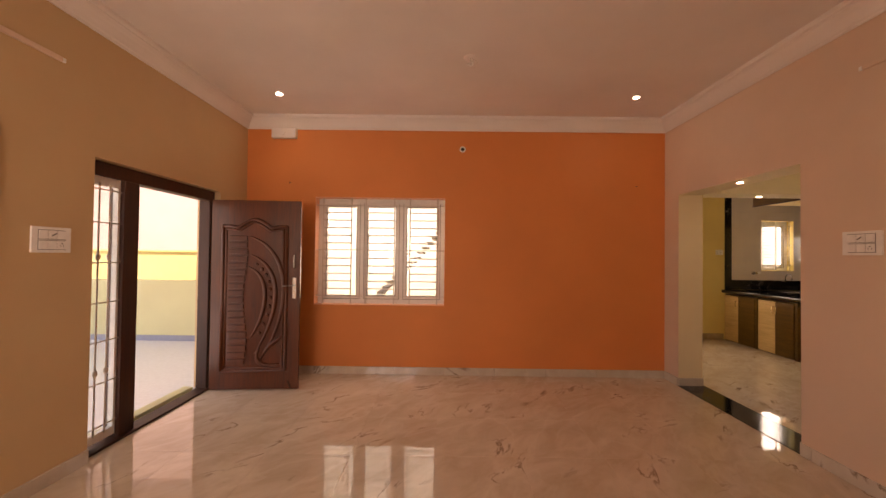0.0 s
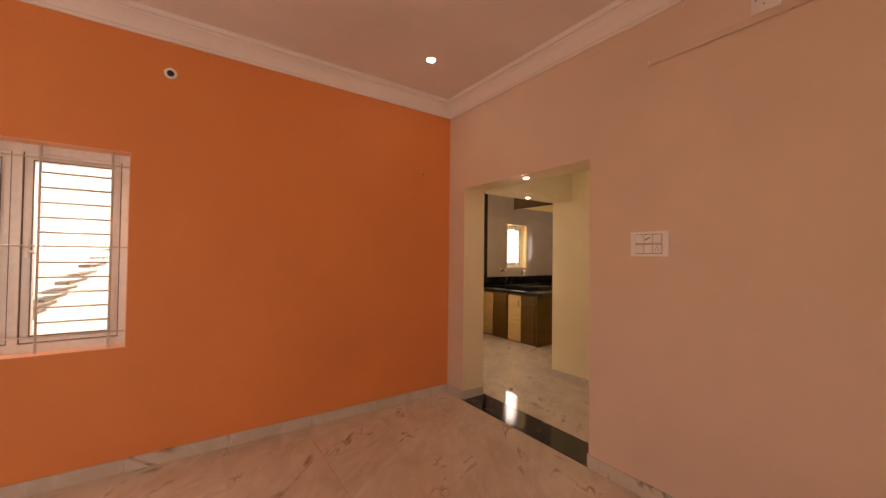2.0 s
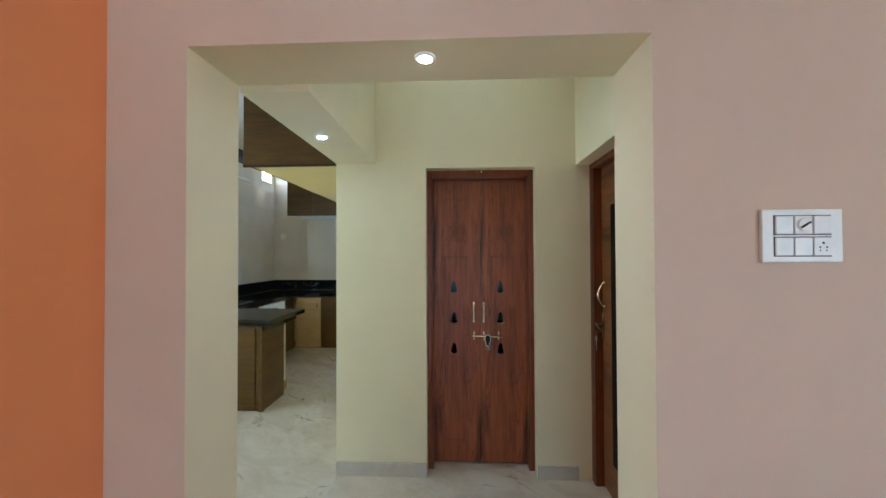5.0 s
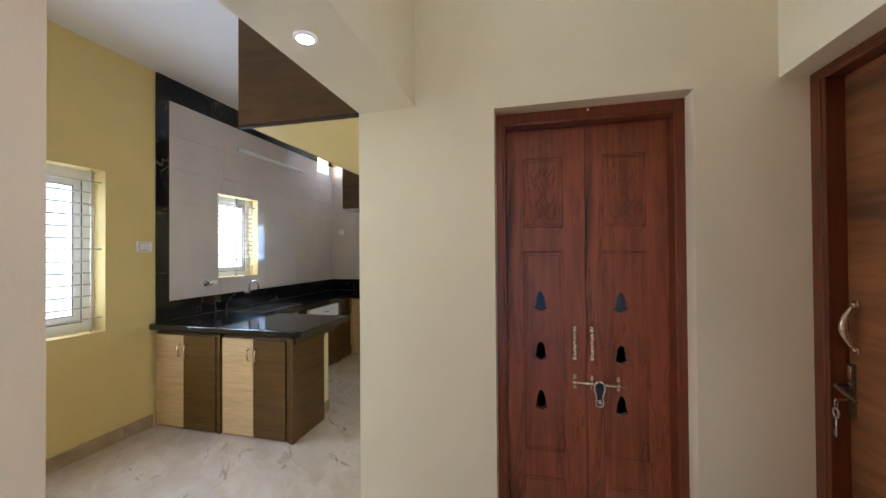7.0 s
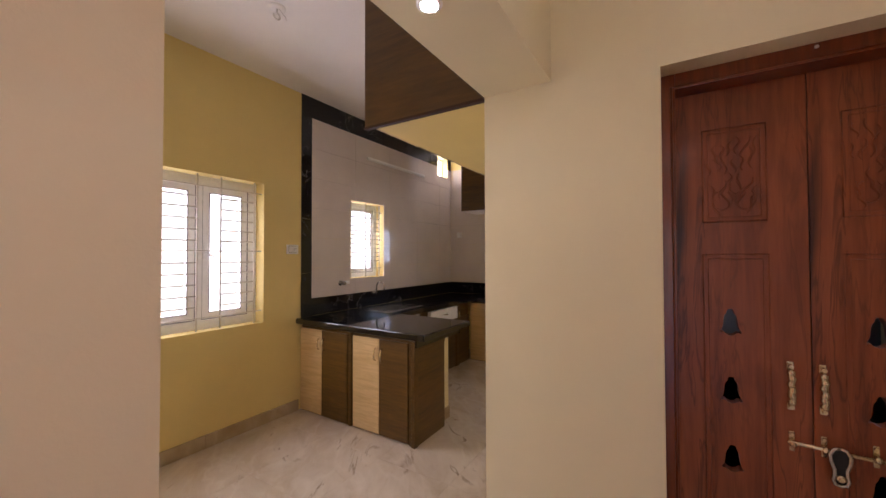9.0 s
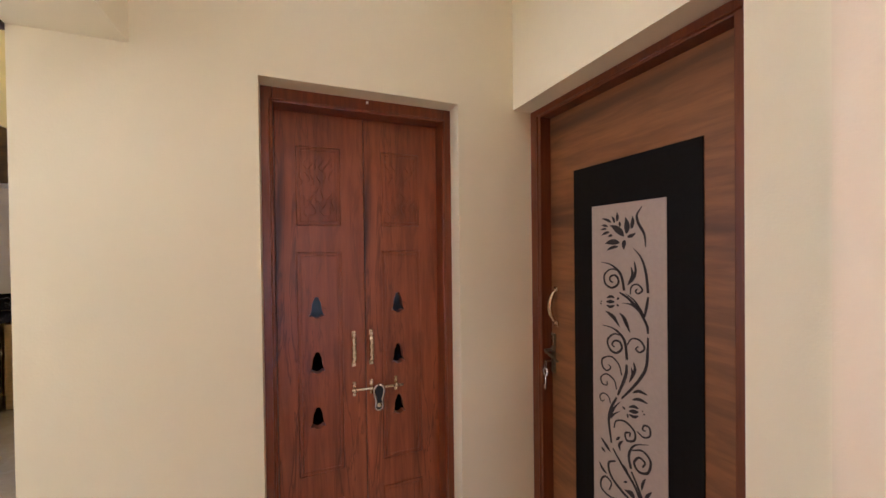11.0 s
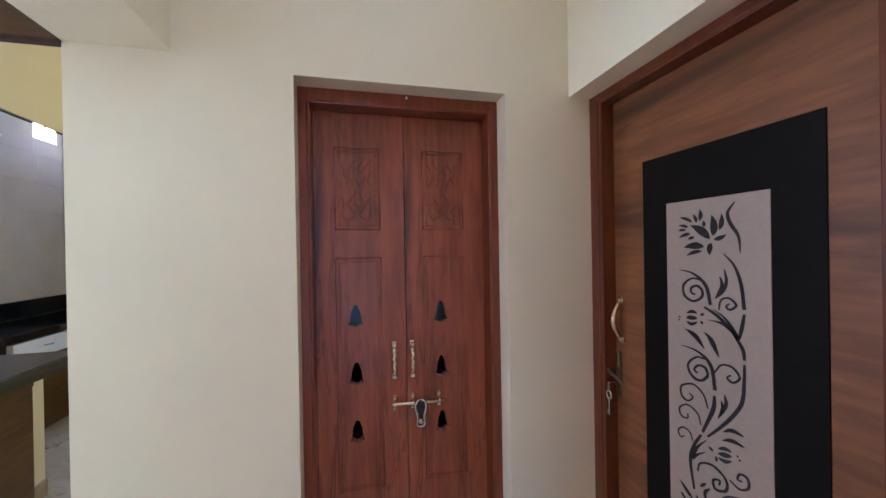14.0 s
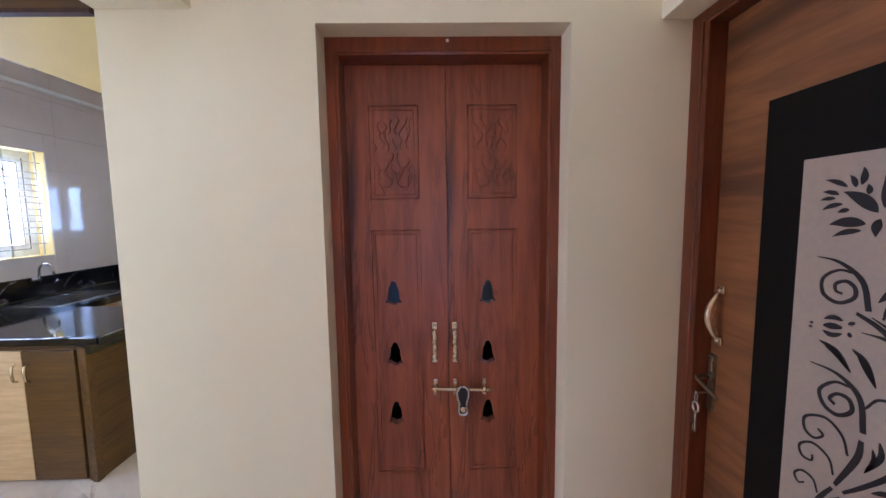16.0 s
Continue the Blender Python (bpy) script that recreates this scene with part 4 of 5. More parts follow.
# ---- kitchen ----


def pull(parent, x, y, z, ax, m=M_BRASS, l=0.05):
    """A bow handle standing on a shutter; ax: 'x' stands out to -x, 'y' to -y."""
    bm = bmesh.new()
    pts = [(0.0, -l), (0.02, -l * 0.8), (0.026, 0), (0.02, l * 0.8), (0.0, l)]
    tube(bm, [((x - o, y, z + h) if ax == "x" else (x, y - o, z + h)) for o, h in pts], [0.005, 0.007, 0.008, 0.007, 0.005], 8)
    part("handle", bm, m, parent, "curved satin handle")


def peninsula():
    fx = 4.917
    for k, (a, b) in enumerate(((5.67, 6.335), (5.01, 5.645))):
        cab = thing("base_cabinet", (5.13, (a + b) / 2, 0), "base cabinet with one light and one dark shutter", "cabinet", "kitchen base cabinets")
        part("body", boxes((fx + 0.02, 5.34, a, b, 0.0, 0.805)), M_CABDARK, cab)
        c = b - 0.30
        light = part("shutter", rounded(fx, fx + 0.019, c + 0.001, b - 0.004, 0.015, 0.785, 0.002, 1), M_CABLIGHT, cab, "light oak shutter")
        dark = part("shutter", rounded(fx, fx + 0.019, a + 0.042, c - 0.001, 0.015, 0.785, 0.002, 1), M_CABDARK, cab, "dark walnut shutter")
        part("stile", boxes((fx + 0.006, fx + 0.02, a, a + 0.028, 0.0, 0.805)), M_CABDARK, cab)
        pull(light, fx, c + 0.035, 0.66, "x")
        pull(dark, fx, c - 0.035, 0.66, "x")
        if k == 1:
            part("end_panel", rounded(fx - 0.012, 5.35, a - 0.03, a - 0.001, 0.0, 0.805, 0.002, 1), M_CABDARKX, cab, "dark walnut end panel")
            part("edge_strip", rounded(fx - 0.015, fx + 0.03, a - 0.036, a - 0.031, 0.0, 0.805, 0.001, 1), M_CABDARK, cab)
            part("end_rail", rounded(fx + 0.03, 5.35, a - 0.036, a - 0.031, 0.735, 0.805, 0.001, 1), M_CABDARKX, cab)
    sup = structure("counter_support", boxes((5.37, 5.53, 5.05, 5.70, 0, 0.82)), M_CREAM, "cream plastered masonry support under the counter")
    # worktop, in an L along the north and east walls, with an opening for the sink
    z0, z1 = 0.825, 0.875
    top = thing("worktop", (5.3, 5.6, z0), "polished black granite kitchen worktop", "worktop")
    for r in ((4.885, 5.60, 4.875, 5.70, z0, z1), (4.885, 5.60, 5.70, KY - 0.012, z0, z1), (5.60, 6.20, 5.70, 5.82, z0, z1), (5.60, 6.20, 6.22, KY - 0.012, z0, z1), (6.20, KX - 0.012, 5.70, KY - 0.012, z0, z1), (7.24, KX - 0.012, KY0 + 0.02, 5.70, z0, z1)):
        part("slab", boxes(r), M_GRANITE, top)
    edge = rounded(4.875, 5.60, 4.86, 4.875, z0 + 0.004, z1 - 0.002, 0.006)
    part("front_edge", edge, M_GRANITE, top)
    part("front_edge", rounded(4.872, 4.885, 4.875, KY - 0.012, z0 + 0.004, z1 - 0.002, 0.005), M_GRANITE, top)
    part("apron", boxes((4.90, 5.58, 4.952, 4.968, 0.765, z0 - 0.001)), M_GRANITE, top, "black granite apron under the overhang")
    sink = thing("sink", (5.9, 6.02, 0.66), "stainless steel sink sunk in the worktop", "sink")
    bm = boxes((5.602, 5.614, 5.822, 6.218, 0.67, 0.87), (6.186, 6.198, 5.822, 6.218, 0.67, 0.87), (5.614, 6.186, 5.822, 5.834, 0.67, 0.87), (5.614, 6.186, 6.206, 6.218, 0.67, 0.87), (5.602, 6.198, 5.822, 6.218, 0.66, 0.67))
    part("bowl", bm, M_STEEL, sink)
    part("rim", boxes((5.58, 5.614, 5.80, 6.24, z1 + 0.0005, z1 + 0.004), (6.186, 6.22, 5.80, 6.24, z1 + 0.0005, z1 + 0.004), (5.614, 6.186, 5.80, 5.834, z1 + 0.0005, z1 + 0.004), (5.614, 6.186, 6.206, 6.24, z1 + 0.0005, z1 + 0.004)), M_STEEL, sink)
    bm = bmesh.new()
    lathe(bm, [(0.03, 0), (0.028, 0.003), (0.01, 0.001)], (5.9, 6.02, 0.6705), "z", 16)
    part("drain", bm, M_STEEL, sink)
    # cabinets under the north run
    for a, b, first in ((5.62, 6.22, True), (6.24, 6.98, False), (6.99, 7.27, False)):
        cab = thing("base_cabinet", ((a + b) / 2, 6.0, 0), "dark base cabinet below the sink run", "cabinet", "kitchen base cabinets")
        part("body", boxes((a, b, 5.76, KY - 0.02, 0, 0.655 if first else 0.82)), M_CABDARKX, cab)
        if 6.2 < a < 6.9:
            s = part("drawer", rounded(a + 0.005, b - 0.09, 5.715, 5.76, 0.645, 0.80, 0.003, 1), M_PLATE, cab, "white drawer front")
            bm = bmesh.new()
            tube(bm, [((a + b) / 2 - 0.08, 5.715, 0.735), ((a + b) / 2 - 0.07, 5.70, 0.735), ((a + b) / 2 + 0.0, 5.697, 0.73), ((a + b) / 2 + 0.01, 5.715, 0.735)], 0.006)
            part("handle", bm, M_STEEL, s, "steel handle")
            part("shutter", rounded(a + 0.005, b - 0.09, 5.742, 5.76, 0.015, 0.65, 0.002, 1), M_CABDARKX, cab)
            st = part("shutter", rounded(b - 0.088, b - 0.002, 5.735, 5.76, 0.0, 0.82, 0.002, 1), M_CABDARKX, cab)
            pull(st, b - 0.05, 5.735, 0.68, "y")
        else:
            st = part("shutter", rounded(a + 0.005, b - 0.005, 5.742, 5.76, 0.015, 0.64, 0.002, 1), M_CABDARKX, cab)
            pull(st, b - 0.05, 5.742, 0.55, "y")
    for a, b, m in ((5.32, 5.73, M_CABLIGHT), (4.86, 5.31, M_CABDARK), (4.40, 4.85, M_CABLIGHT), (3.99, 4.39, M_CABDARK)):
        cab = thing("base_cabinet", (7.5, (a + b) / 2, 0), "base cabinet with a laminate shutter by the end wall", "cabinet", "kitchen base cabinets")
        part("body", boxes((7.30, KX - 0.02, a, b, 0, 0.82)), M_CABDARK, cab)
        st = part("shutter", rounded(7.278, 7.30, a + 0.003, b - 0.003, 0.01, 0.80, 0.002, 1), m, cab)
        pull(st, 7.278, a + 0.05, 0.68, "x")


peninsula()


def lofts():
    loft = thing("loft_cabinet", (5.5, 4.27, 2.1), "high loft cabinet with walnut end panel and plastered slab", "cabinet")
    x1 = KX - 0.005
    part("slab", boxes((PX + 0.012, x1, KY0 + 0.004, 4.565, 2.112, 2.17)), M_YELLOW, loft, "yellow plastered underside")
    part("end_panel", rounded(PX - 0.008, PX + 0.011, KY0 + 0.004, 4.595, 2.104, H - 0.004, 0.002, 1), M_LOFT, loft, "walnut laminate end panel")
    part("edge_strip", boxes((PX - 0.011, PX + 0.013, KY0 + 0.004, 4.598, 2.092, 2.1035)), M_DARKFRAME, loft)
    n = 8
    for k in range(n):
        a, b = PX + 0.02 + (7.3 - PX - 0.02) * k / n, PX + 0.02 + (7.3 - PX - 0.02) * (k + 1) / n
        part("shutter", rounded(a + 0.002, b - 0.002, 4.566, 4.586, 2.115, H - 0.01, 0.002, 1), M_CABDARKX if k % 2 else M_CABLIGHTX, loft)
    loft2 = thing("loft_cabinet", (7.6, 5.2, 2.11), "dark loft cabinet on the end wall with a white underside", "cabinet")
    part("slab", boxes((7.32, KX - 0.002, 4.60, 5.86, 2.112, 2.17)), M_WHITE, loft2, "white plastered underside")
    part("end_panel", boxes((7.32, KX - 0.002, 5.86, 5.88, 2.112, H - 0.002)), M_WHITE, loft2)
    for k in range(3):
        a, b = 4.61 + 1.27 * k / 3, 4.61 + 1.27 * (k + 1) / 3
        part("shutter", rounded(7.298, 7.32, a + 0.002, b - 0.002, 2.115, H - 0.004, 0.002, 1), M_CABDARK, loft2)


lofts()


def rect_minus(r, h):
    """Rectangle r less rectangle h, both (a0, a1, z0, z1)."""
    a0, a1, z0, z1 = r
    h0, h1, k0, k1 = h
    if h1 <= a0 or h0 >= a1 or k1 <= z0 or k0 >= z1:
        return [r]
    out = []
    if a0 < h0:
        out.append((a0, h0, z0, z1))
    if a1 > h1:
        out.append((h1, a1, z0, z1))
    m0, m1 = max(a0, h0), min(a1, h1)
    if z0 < k0:
        out.append((m0, m1, z0, k0))
    if z1 > k1:
        out.append((m0, m1, k1, z1))
    return out


def dado():
    base = tagged(new("kitchen_wall_tiling"), "glossy grey beige wall tiles with black marble border", "", "", "structure")
    base.location = (5.0, KY, 0.88)
    holes = [W3, VENT]
    g = 0.0006

    def lay(rects, name, mat, y):
        for r in rects:
            todo = [r]
            for h in holes:
                todo = [q for p in todo for q in rect_minus(p, h)]
            for a0, a1, z0, z1 in todo:
                if a1 - a0 > 0.01 and z1 - z0 > 0.01:
                    part(name, rounded(a0 + g, a1 - g, y, KY - 0.0005, z0 + g, z1 - g, 0.0009, 1), mat, base)
    xs, zs = [5.055 + 0.6 * k for k in range(5)] + [KX - 0.001], [1.048 + 0.301 * k for k in range(7)]
    lay([(a, b, c, d) for a, b in zip(xs, xs[1:]) for c, d in zip(zs, zs[1:])], "wall_tile", M_KTILE, KY - 0.009)
    top = [4.935, 5.535, 6.135, 6.735, 7.335, KX - 0.001]
    lay([(a, b, 2.854, H - 0.001) for a, b in zip(top, top[1:])], "border_tile", M_BLACK, KY - 0.011)
    lay([(4.935, 5.055, a, b) for a, b in ((0.84, 1.3), (1.3, 1.83), (1.83, 2.36), (2.36, 2.854))], "border_tile", M_BLACK, KY - 0.011)
    lay([(a, b, 0.876, 1.048) for a, b in zip([5.055] + top[1:], top[1:])], "border_tile", M_BLACK, KY - 0.013)
    ys = [KY0 + 0.6 * k for k in range(4)] + [KY - 0.014]
    for a, b in zip(ys, ys[1:]):
        part("border_tile", boxes((KX - 0.012, KX - 0.0005, a + g, b - g, 0.876, 1.048)), M_BLACK, base)
        for c, d in zip(zs, zs[1:]):
            for p, q, u, v in rect_minus((a, b, c, d), W6):
                part("wall_tile", boxes((KX - 0.009, KX - 0.0005, p + g, q - g, u + g, v - g)), M_KTILE, base)


dado()

tube_light = thing("tube_light", (6.42, KY - 0.03, 2.61), "slim white tube light batten on the tiled kitchen wall", "lamp")
part("batten", rounded(5.83, 7.01, KY - 0.04, KY - 0.009, 2.605, 2.64, 0.006), M_PLATE, tube_light)
part("diffuser", rounded(5.85, 6.99, KY - 0.05, KY - 0.041, 2.61, 2.635, 0.004), M_PLATE, tube_light, "unlit frosted tube")

tap = thing("tap", (5.955, KY - 0.05, 1.02), "chrome swan-neck wall tap over the sink", "tap")
bm = bmesh.new()
lathe(bm, [(0.025, -0.0), (0.025, -0.008), (0.014, -0.01), (0.014, -0.05)], (5.955, KY - 0.012, 1.03), "y", 14)
part("body", bm, M_STEEL, tap)
bm = bmesh.new()
tube(bm, [(5.955, KY - 0.055, 1.0), (5.955, KY - 0.058, 1.1)] + [(5.955, KY - 0.058 - 0.06 + 0.06 * math.cos(a), 1.1 + 0.06 * math.sin(a)) for a in (math.pi * k / 10 for k in range(1, 11))] + [(5.955, KY - 0.178, 1.07)], 0.009, 10)
part("spout", bm, M_STEEL, tap)
bm = bmesh.new()
tube(bm, [(5.955, KY - 0.06, 1.03), (5.885, KY - 0.07, 1.035)], 0.007, 8)
part("lever", bm, M_STEEL, tap)
valve = thing("stop_valve", (5.43, KY - 0.02, 1.175), "small chrome stop valve on the tiled wall", "valve")
bm = bmesh.new()
lathe(bm, [(0.028, 0.0), (0.028, -0.006), (0.013, -0.008), (0.013, -0.05), (0.02, -0.052), (0.02, -0.075)], (5.43, KY - 0.0095, 1.175), "y", 14)
part("body", bm, M_STEEL, valve)
bm = rounded(5.46, 5.51, KY - 0.075, KY - 0.05, 1.167, 1.20, 0.006)
tube(bm, [(5.43, KY - 0.062, 1.18), (5.47, KY - 0.062, 1.18)], 0.008)
part("knob", bm, M_PLATE, valve)


# ---- switches, lamps, hooks ----


def switch_plate(name, centre, axis, w, h, modules, label):
    """White modular plate. axis: the way it faces, '-x', '+x' or '-y'. modules: rows of kinds."""
    plate = thing(name, centre, label, "switch")
    cx, cy, cz = centre

    def put(bm):
        if axis == "-x":
            bm.transform(Matrix(((0, 1, 0, cx), (-1, 0, 0, cy), (0, 0, 1, cz), (0, 0, 0, 1))))
        elif axis == "+x":
            bm.transform(Matrix(((0, -1, 0, cx), (1, 0, 0, cy), (0, 0, 1, cz), (0, 0, 0, 1))))
        else:
            bm.transform(Matrix.Translation(centre))
        return bm
    part("cover", put(rounded(-w / 2, w / 2, -0.012, 0.0, -h / 2, h / 2, 0.004, 3)), M_PLATE, plate)
    rows = len(modules)
    mh = h * 0.70 / rows
    for r, row in enumerate(modules):
        mw = w * 0.70 / len(row)
        zc = (rows - 1) / 2 * (mh + 0.008) - r * (mh + 0.008)
        part("recess", put(rounded(-w * 0.355, w * 0.355, -0.0135, -0.010, zc - mh / 2 - 0.002, zc + mh / 2 + 0.002, 0.001, 1)), M_GAP, plate)
        for k, kind in enumerate(row):
            xc = (k - (len(row) - 1) / 2) * mw
            key = part("rocker", put(rounded(xc - mw / 2 + 0.0014, xc + mw / 2 - 0.0014, -0.0175, -0.0125, zc - mh / 2 + 0.001, zc + mh / 2 - 0.001, 0.0015, 1)), M_PLATE, plate)
            if kind == "dial":
                bm = bmesh.new()
                lathe(bm, [(mw * 0.36, -0.0176), (mw * 0.36, -0.021), (mw * 0.3, -0.023)], (xc, 0, zc), "y", 20)
                dial = part("dial", put(bm), M_PLATE, key)
                bm = rounded(-mw * 0.3, mw * 0.3, -0.0275, -0.0232, -0.0025, 0.0025, 0.001, 1)
                bm.transform(Matrix.Translation((xc, 0, zc)) @ Matrix.Rotation(radians(-32), 4, "Y"))
                part("pointer", put(bm), M_MARK, key)
            elif kind == "socket":
                for dx, dz, rr in ((0, 0.010, 0.0032), (-0.0095, -0.002, 0.0024), (0.0095, -0.002, 0.0024), (-0.0085, -0.011, 0.002), (0.0085, -0.011, 0.002)):
                    bm = bmesh.new()
                    lathe(bm, [(rr, -0.0176), (rr, -0.0185)], (xc + dx, 0, zc + dz), "y", 10)
                    part("pin_hole", put(bm), M_MARK, key)
            elif kind == "pair":
                part("gap_line", put(boxes((xc - 0.0006, xc + 0.0006, -0.0181, -0.0176, zc - mh / 2 + 0.003, zc + mh / 2 - 0.003))), M_GAP, key)
    return plate


SIX = (("plain", "dial", "plain"), ("plain", "plain", "socket"))
switch_plate("switch_plate", (X1, 2.134, 1.531), "-x", 0.222, 0.152, SIX, "white modular switch plate with regulator dial and socket")
switch_plate("switch_plate", (X0, 2.031, 1.488), "+x", 0.225, 0.155, SIX, "white modular switch plate beside the entrance")
switch_plate("switch_plate", (4.838, KY, 1.532), "-y", 0.125, 0.088, (("plain", "socket"),), "small white switch and socket plate on the yellow wall")
switch_plate("switch_plate", (KX - 0.0095, 6.18, 1.80), "-x", 0.085, 0.085, (("socket",),), "small white socket on the tiled wall")


def downlight(at, r=0.028, glow=M_LAMP):
    lamp = thing("downlight", at, "small round recessed downlight, switched on", "lamp", "downlights")
    bm = bmesh.new()
    lathe(bm, [(r + 0.012, 0.0), (r + 0.012, -0.004), (r + 0.002, -0.008), (r, -0.003)], at, "z", 24)
    part("rim", bm, M_PLATE, lamp)
    bm = bmesh.new()
    lathe(bm, [(r, -0.004), (r * 0.96, -0.009), (r * 0.6, -0.011)], at, "z", 24)
    part("diffuser", bm, glow, lamp, "glowing diffuser")


for p in ((-1.735, 3.546, H), (1.915, 3.548, H), (-1.735, 0.2, H), (1.915, 0.2, H)):
    downlight(p)
for p in ((2.70, 3.217, OZ), (3.39, 3.825, 2.106)):
    downlight(p, 0.022)
# unseen extra downlight, added to brighten the passage walls
downlight((3.28, 3.08, H), 0.034)


def fan_hook(at):
    hook = thing("ceiling_fan_hook", at, "bare ceiling fan hook with loose wires", "hook", "fan hooks")
    x, y, z = at
    bm = bmesh.new()
    lathe(bm, [(0.055, 0.0), (0.054, -0.004), (0.03, -0.007)], at, "z", 20)
    part("plate", bm, M_WHITE, hook)
    bm = bmesh.new()
    tube(bm, [(x, y, z - 0.004), (x, y, z - 0.03)] + [(x + 0.022 * math.sin(a), y, z - 0.052 + 0.022 * math.cos(a)) for a in (0.3 + 4.6 * k / 12 for k in range(13))], 0.005, 8)
    part("hook", bm, M_GRILL, hook, "pale bent iron hook")
    bm = bmesh.new()
    tube(bm, [(x + 0.01, y - 0.01, z - 0.005), (x + 0.03, y - 0.02, z - 0.03), (x + 0.05, y - 0.015, z - 0.035), (x + 0.055, y - 0.02, z - 0.06)], 0.003, 6)
    part("wire", bm, M_GRILL, hook)


fan_hook((0.173, 2.83, H))
fan_hook((4.05, 5.44, H))


def batten(x, y0, y1, z, out):
    b = thing("wall_batten", (x, y0, z), "slim white light batten along the wall", "lamp", "wall battens")
    a, c = sorted((x, x + out * 0.018))
    part("body", rounded(a, c, y0, y1, z, z + 0.032, 0.006), M_PEACH, b)
    part("end_cap", rounded(a, c, y1 + 0.0005, y1 + 0.02, z + 0.002, z + 0.03, 0.006), M_PLATE, b)


batten(X1, 0.9, 2.12, 2.615, -1)
batten(X0, 0.85, 2.06, 2.59, 1)

cover = thing("cover_plate", (X1, 1.57, 2.66), "white square cover plate with small holes above the batten", "cover plate")
part("plate", rounded(X1 - 0.008, X1 - 0.0005, 1.525, 1.64, 2.662, 2.777, 0.003), M_WHITE, cover)
for y, z in ((1.62, 2.728), (1.588, 2.698)):
    bm = bmesh.new()
    lathe(bm, [(0.0035, 0.0), (0.0035, -0.0095), (0.001, -0.01)], (X1, y, z), "x", 8)
    part("screw", bm, M_MARK, cover, "dark screw")

side = tagged(new("door_4"), "closed white painted flush door", "door", "", "structure")
side.location = (X0, 1.4, 0)
part("door_frame", boxes((X0, X0 + 0.02, 1.69, 1.74, 0, 2.10), (X0, X0 + 0.02, 0.85, 0.91, 0, 2.10), (X0, X0 + 0.02, 0.91, 1.69, 2.04, 2.10)), M_UPVC, side)
part("door_leaf", boxes((X0, X0 + 0.012, 0.912, 1.688, 0.005, 2.038)), M_UPVC, side)

junction = thing("ceiling_box", (-1.95, YN - 0.03, 2.80), "white plastered box below the cornice", "box")
part("body", rounded(-2.10, -1.81, YN - 0.06, YN, 2.80, 2.914, 0.006), M_WHITE, junction)
bm = bmesh.new()
lathe(bm, [(0.03, 0), (0.032, -0.012), (0.028, -0.02)], (-1.96, YN - 0.06, 2.86), "y", 16)
part("cap", bm, M_WHITE, junction)
pipe = thing("pipe_sleeve", (0.18, YN, 2.695), "white pipe sleeve with a dark mouth in the orange wall", "pipe")
bm = bmesh.new()
lathe(bm, [(0.038, 0.0), (0.038, -0.006), (0.030, -0.012), (0.022, -0.006)], (0.18, YN, 2.695), "y", 20)
part("collar", bm, M_PLATE, pipe)
bm = bmesh.new()
lathe(bm, [(0.021, -0.0), (0.021, -0.0085)], (0.18, YN, 2.695), "y", 20)
part("mouth", bm, M_MARK, pipe, "dark mouth")


def nail(x, z):
    n = thing("nail", (x, YN, z), "small dark nail in the orange wall", "nail", "wall nails")
    bm = bmesh.new()
    lathe(bm, [(0.003, 0.0), (0.003, -0.02), (0.007, -0.021), (0.007, -0.024)], (x, YN, z), "y", 8)
    part("shaft", bm, M_MARK, n)


nail(-1.885, 2.27)
nail(2.255, 2.27)

# ---- outside ----
structure("ground", boxes((-300, 300, -300, 300, -0.35, -0.3)), M_GROUND, "dry open ground")
structure("plinth", boxes((X0 - 0.24, KX + 0.24, YS - 0.24, KY + 0.24, -0.3, -0.03)), M_CONCRETE, "cement plinth under the house")
structure("porch_floor", boxes((-7.2, X0 - 0.24, -2.6, 5.83, -0.3, -0.03)), M_PORCH, "pale porch floor")
structure("entrance_step", rounded(X0 - 0.34, X0 - 0.241, 2.32, 3.69, -0.03, 0.012, 0.006), M_PARAPET, "cream stone step outside the entrance")
# unseen roof; south edge placed so sun hits the floor and bounces indoors
structure("porch_roof", boxes((-7.2, X0 - 0.24, 0.9, 6.0, 2.9, 3.05)), M_WHITE, "unseen white porch slab, cut short to let sun in")
structure("porch_parapet", boxes((-7.2, X0 - 0.24, 5.83, 6.01, -0.3, 0.95)), M_PARAPET, "low cream porch wall")
structure("porch_skirting", boxes((-7.2, X0 - 0.24, 5.816, 5.83, -0.03, 0.06)), M_BLUEGREY, "blue grey skirting of the porch wall")
yellow = thing("compound_wall", (-6, 8, -0.3), "yellow painted compound wall", "wall")
part("wall", boxes((-14, -3.2, 7.9, 8.1, -0.3, 1.42)), M_NEIGHBOUR, yellow)
part("coping", rounded(-14, -3.2, 7.86, 8.14, 1.42, 1.47, 0.01), M_NEIGHBOUR, yellow)
house = thing("neighbour_house", (-9, 12, -0.3), "plain beige house beyond the compound wall", "house")
part("wall", boxes((-18, -3.2, 11, 18, -0.3, 6)), M_NEIGHBOUR2, house)
part("roof", boxes((-18.3, -2.9, 10.7, 18.3, 6, 6.15)), M_CONCRETE, house)
house2 = thing("neighbour_house", (4, 10, -0.3), "plain pale cream house close behind", "house")
part("wall", boxes((-3.0, 14, 9.2, 16, -0.3, 6)), M_PALEHOUSE, house2)
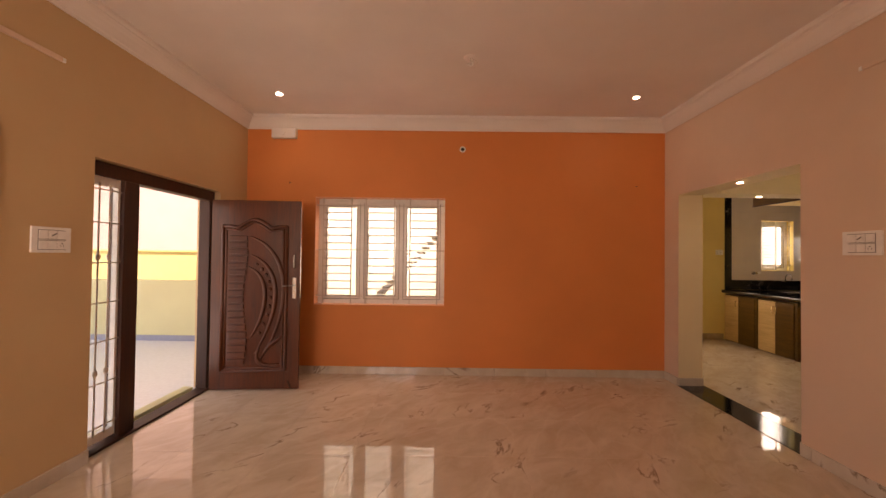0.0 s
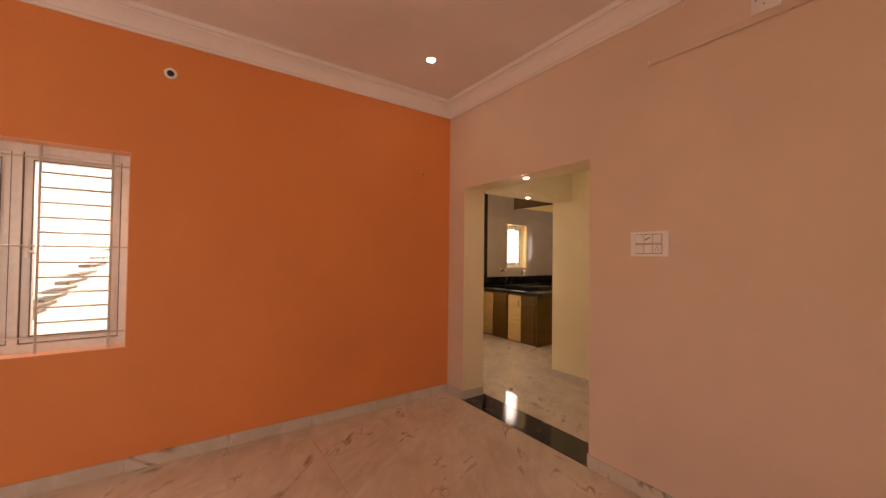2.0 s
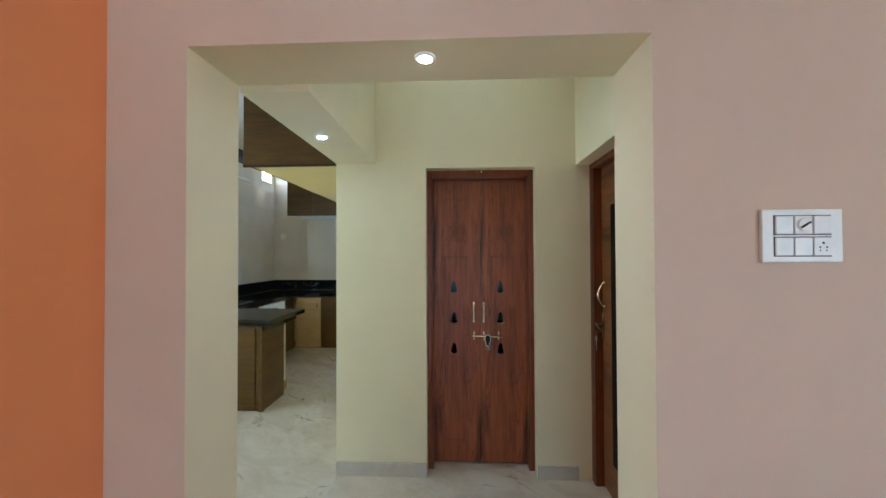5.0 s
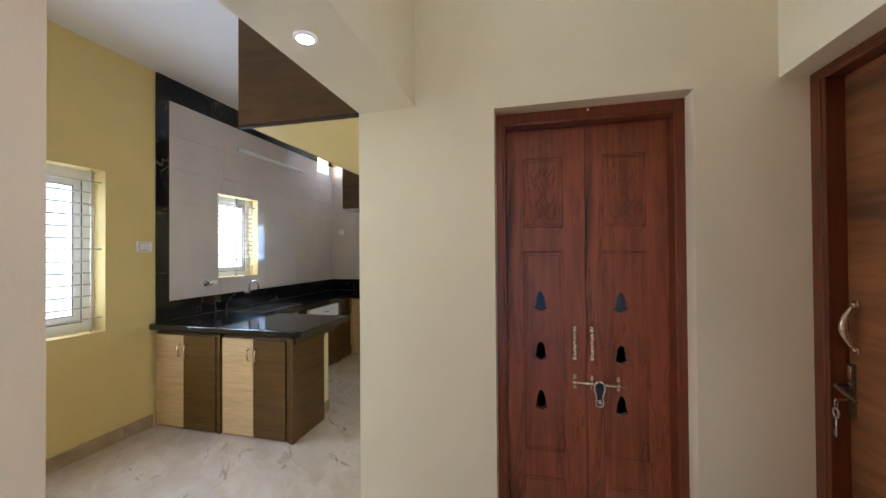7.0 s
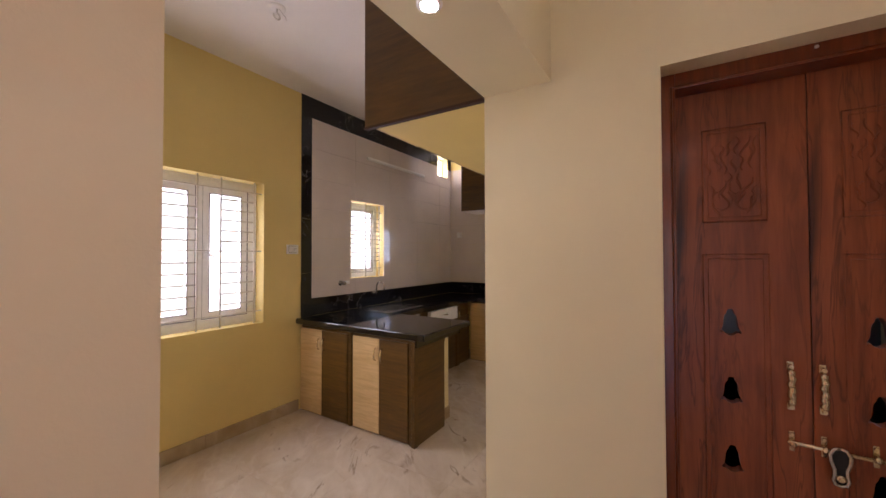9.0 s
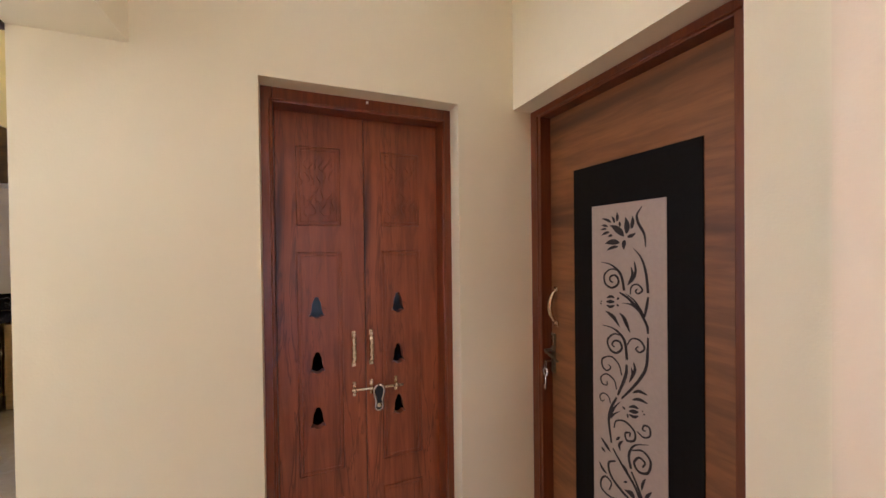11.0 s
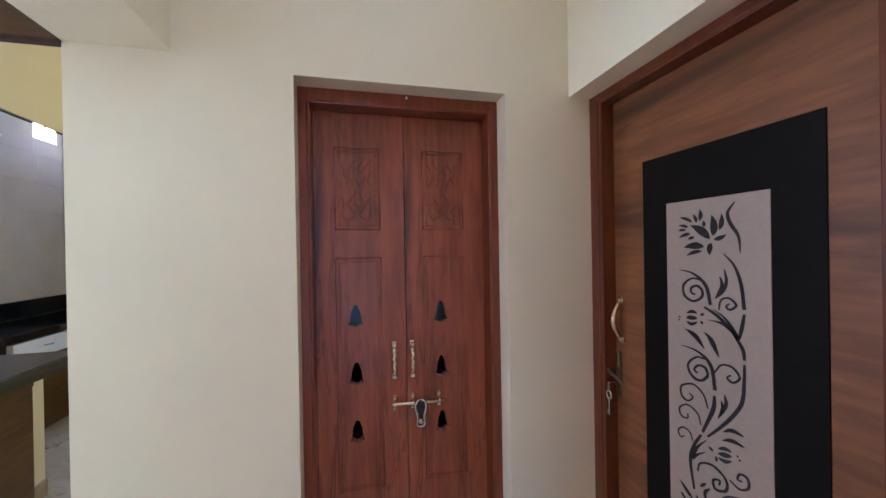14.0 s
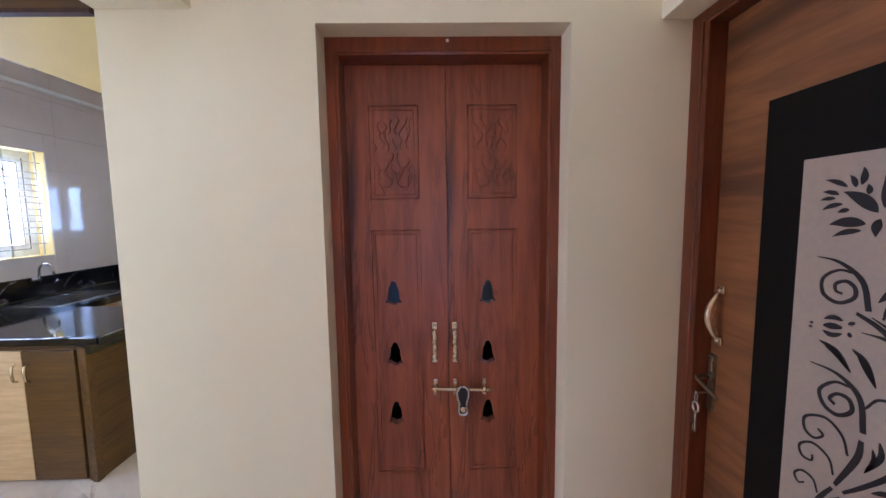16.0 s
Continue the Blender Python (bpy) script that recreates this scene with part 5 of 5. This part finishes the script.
part("roof", boxes((-3.15, 14.3, 8.9, 16.3, 6.0, 6.15)), M_CONCRETE, house2)


def stair():
    st = thing("outdoor_stair", (-0.8, 6.9, -0.3), "stair flight of thin slabs, greyed to draw its shadow lines", "stair")
    # thin grey slabs draw the shadow stripes of the steps
    for k in range(22):
        x, z = -2.1 + k * 0.1, -0.1 + k * 0.103
        part("step", boxes((x, x + 0.13, 7.3, 8.3, z, z + 0.04)), M_STAIR, st)


stair()

# ---- skirtings and floor tiles ----
skirting("baseboard_hall", [(X0, YN, X1, YN, 0, -1), (X1, OY1, X1, YN - 0.014, -1, 0), (X1, YS, X1, OY0, -1, 0), (X0, 3.70, X0, YN - 0.014, 1, 0), (X0, 1.745, X0, 2.30, 1, 0), (X1 + 0.0, OY1, X2, OY1, 0, -1)])
skirting("baseboard_passage", [(PX, 3.331, PX, KY0, -1, 0), (PX, BY, PX, 2.597, -1, 0), (X2, BY, 3.086, BY, 0, 1), (X2, BY + 0.014, X2, OY0, 1, 0), (X2, OY1, X2, KY, 1, 0), (X1, OY0, X2, OY0, 0, 1)])
skirting("baseboard_kitchen", [(X2 + 0.014, KY, 4.91, KY, 0, -1), (5.37, 5.05, 5.53, 5.05, 0, -1)], 0.10, 0.014, M_SKIRTK)


def floor_tiles():
    base = structure("floor", boxes((X0 - 0.06, KX, YS, KY, -0.03, -0.003)), M_JOINT, "polished beige marble-look floor tiles")
    me = mesh_of("tile", rounded(0.0004, 0.5996, 0.0004, 0.5996, -0.0025, 0.0, 0.0006, 1), M_FLOOR)

    def lay(x0, x1, y0, y1):
        x = x0
        while x < x1 - 1e-4:
            y = y0
            w = min(0.6, x1 - x)
            while y < y1 - 1e-4:
                h = min(0.6, y1 - y)
                data = me if w > 0.599 and h > 0.599 else mesh_of("tile", rounded(0.0006, w - 0.0006, 0.0006, h - 0.0006, -0.0025, 0.0, 0.0006, 1), M_FLOOR)
                t = new("tile", data)
                t.location = (x, y, 0)
                t.parent = base
                y += h
            x += w
    lay(X0 - 0.06, X1, YS, YN)
    lay(X2, KX, BY - 0.2, KY)


floor_tiles()
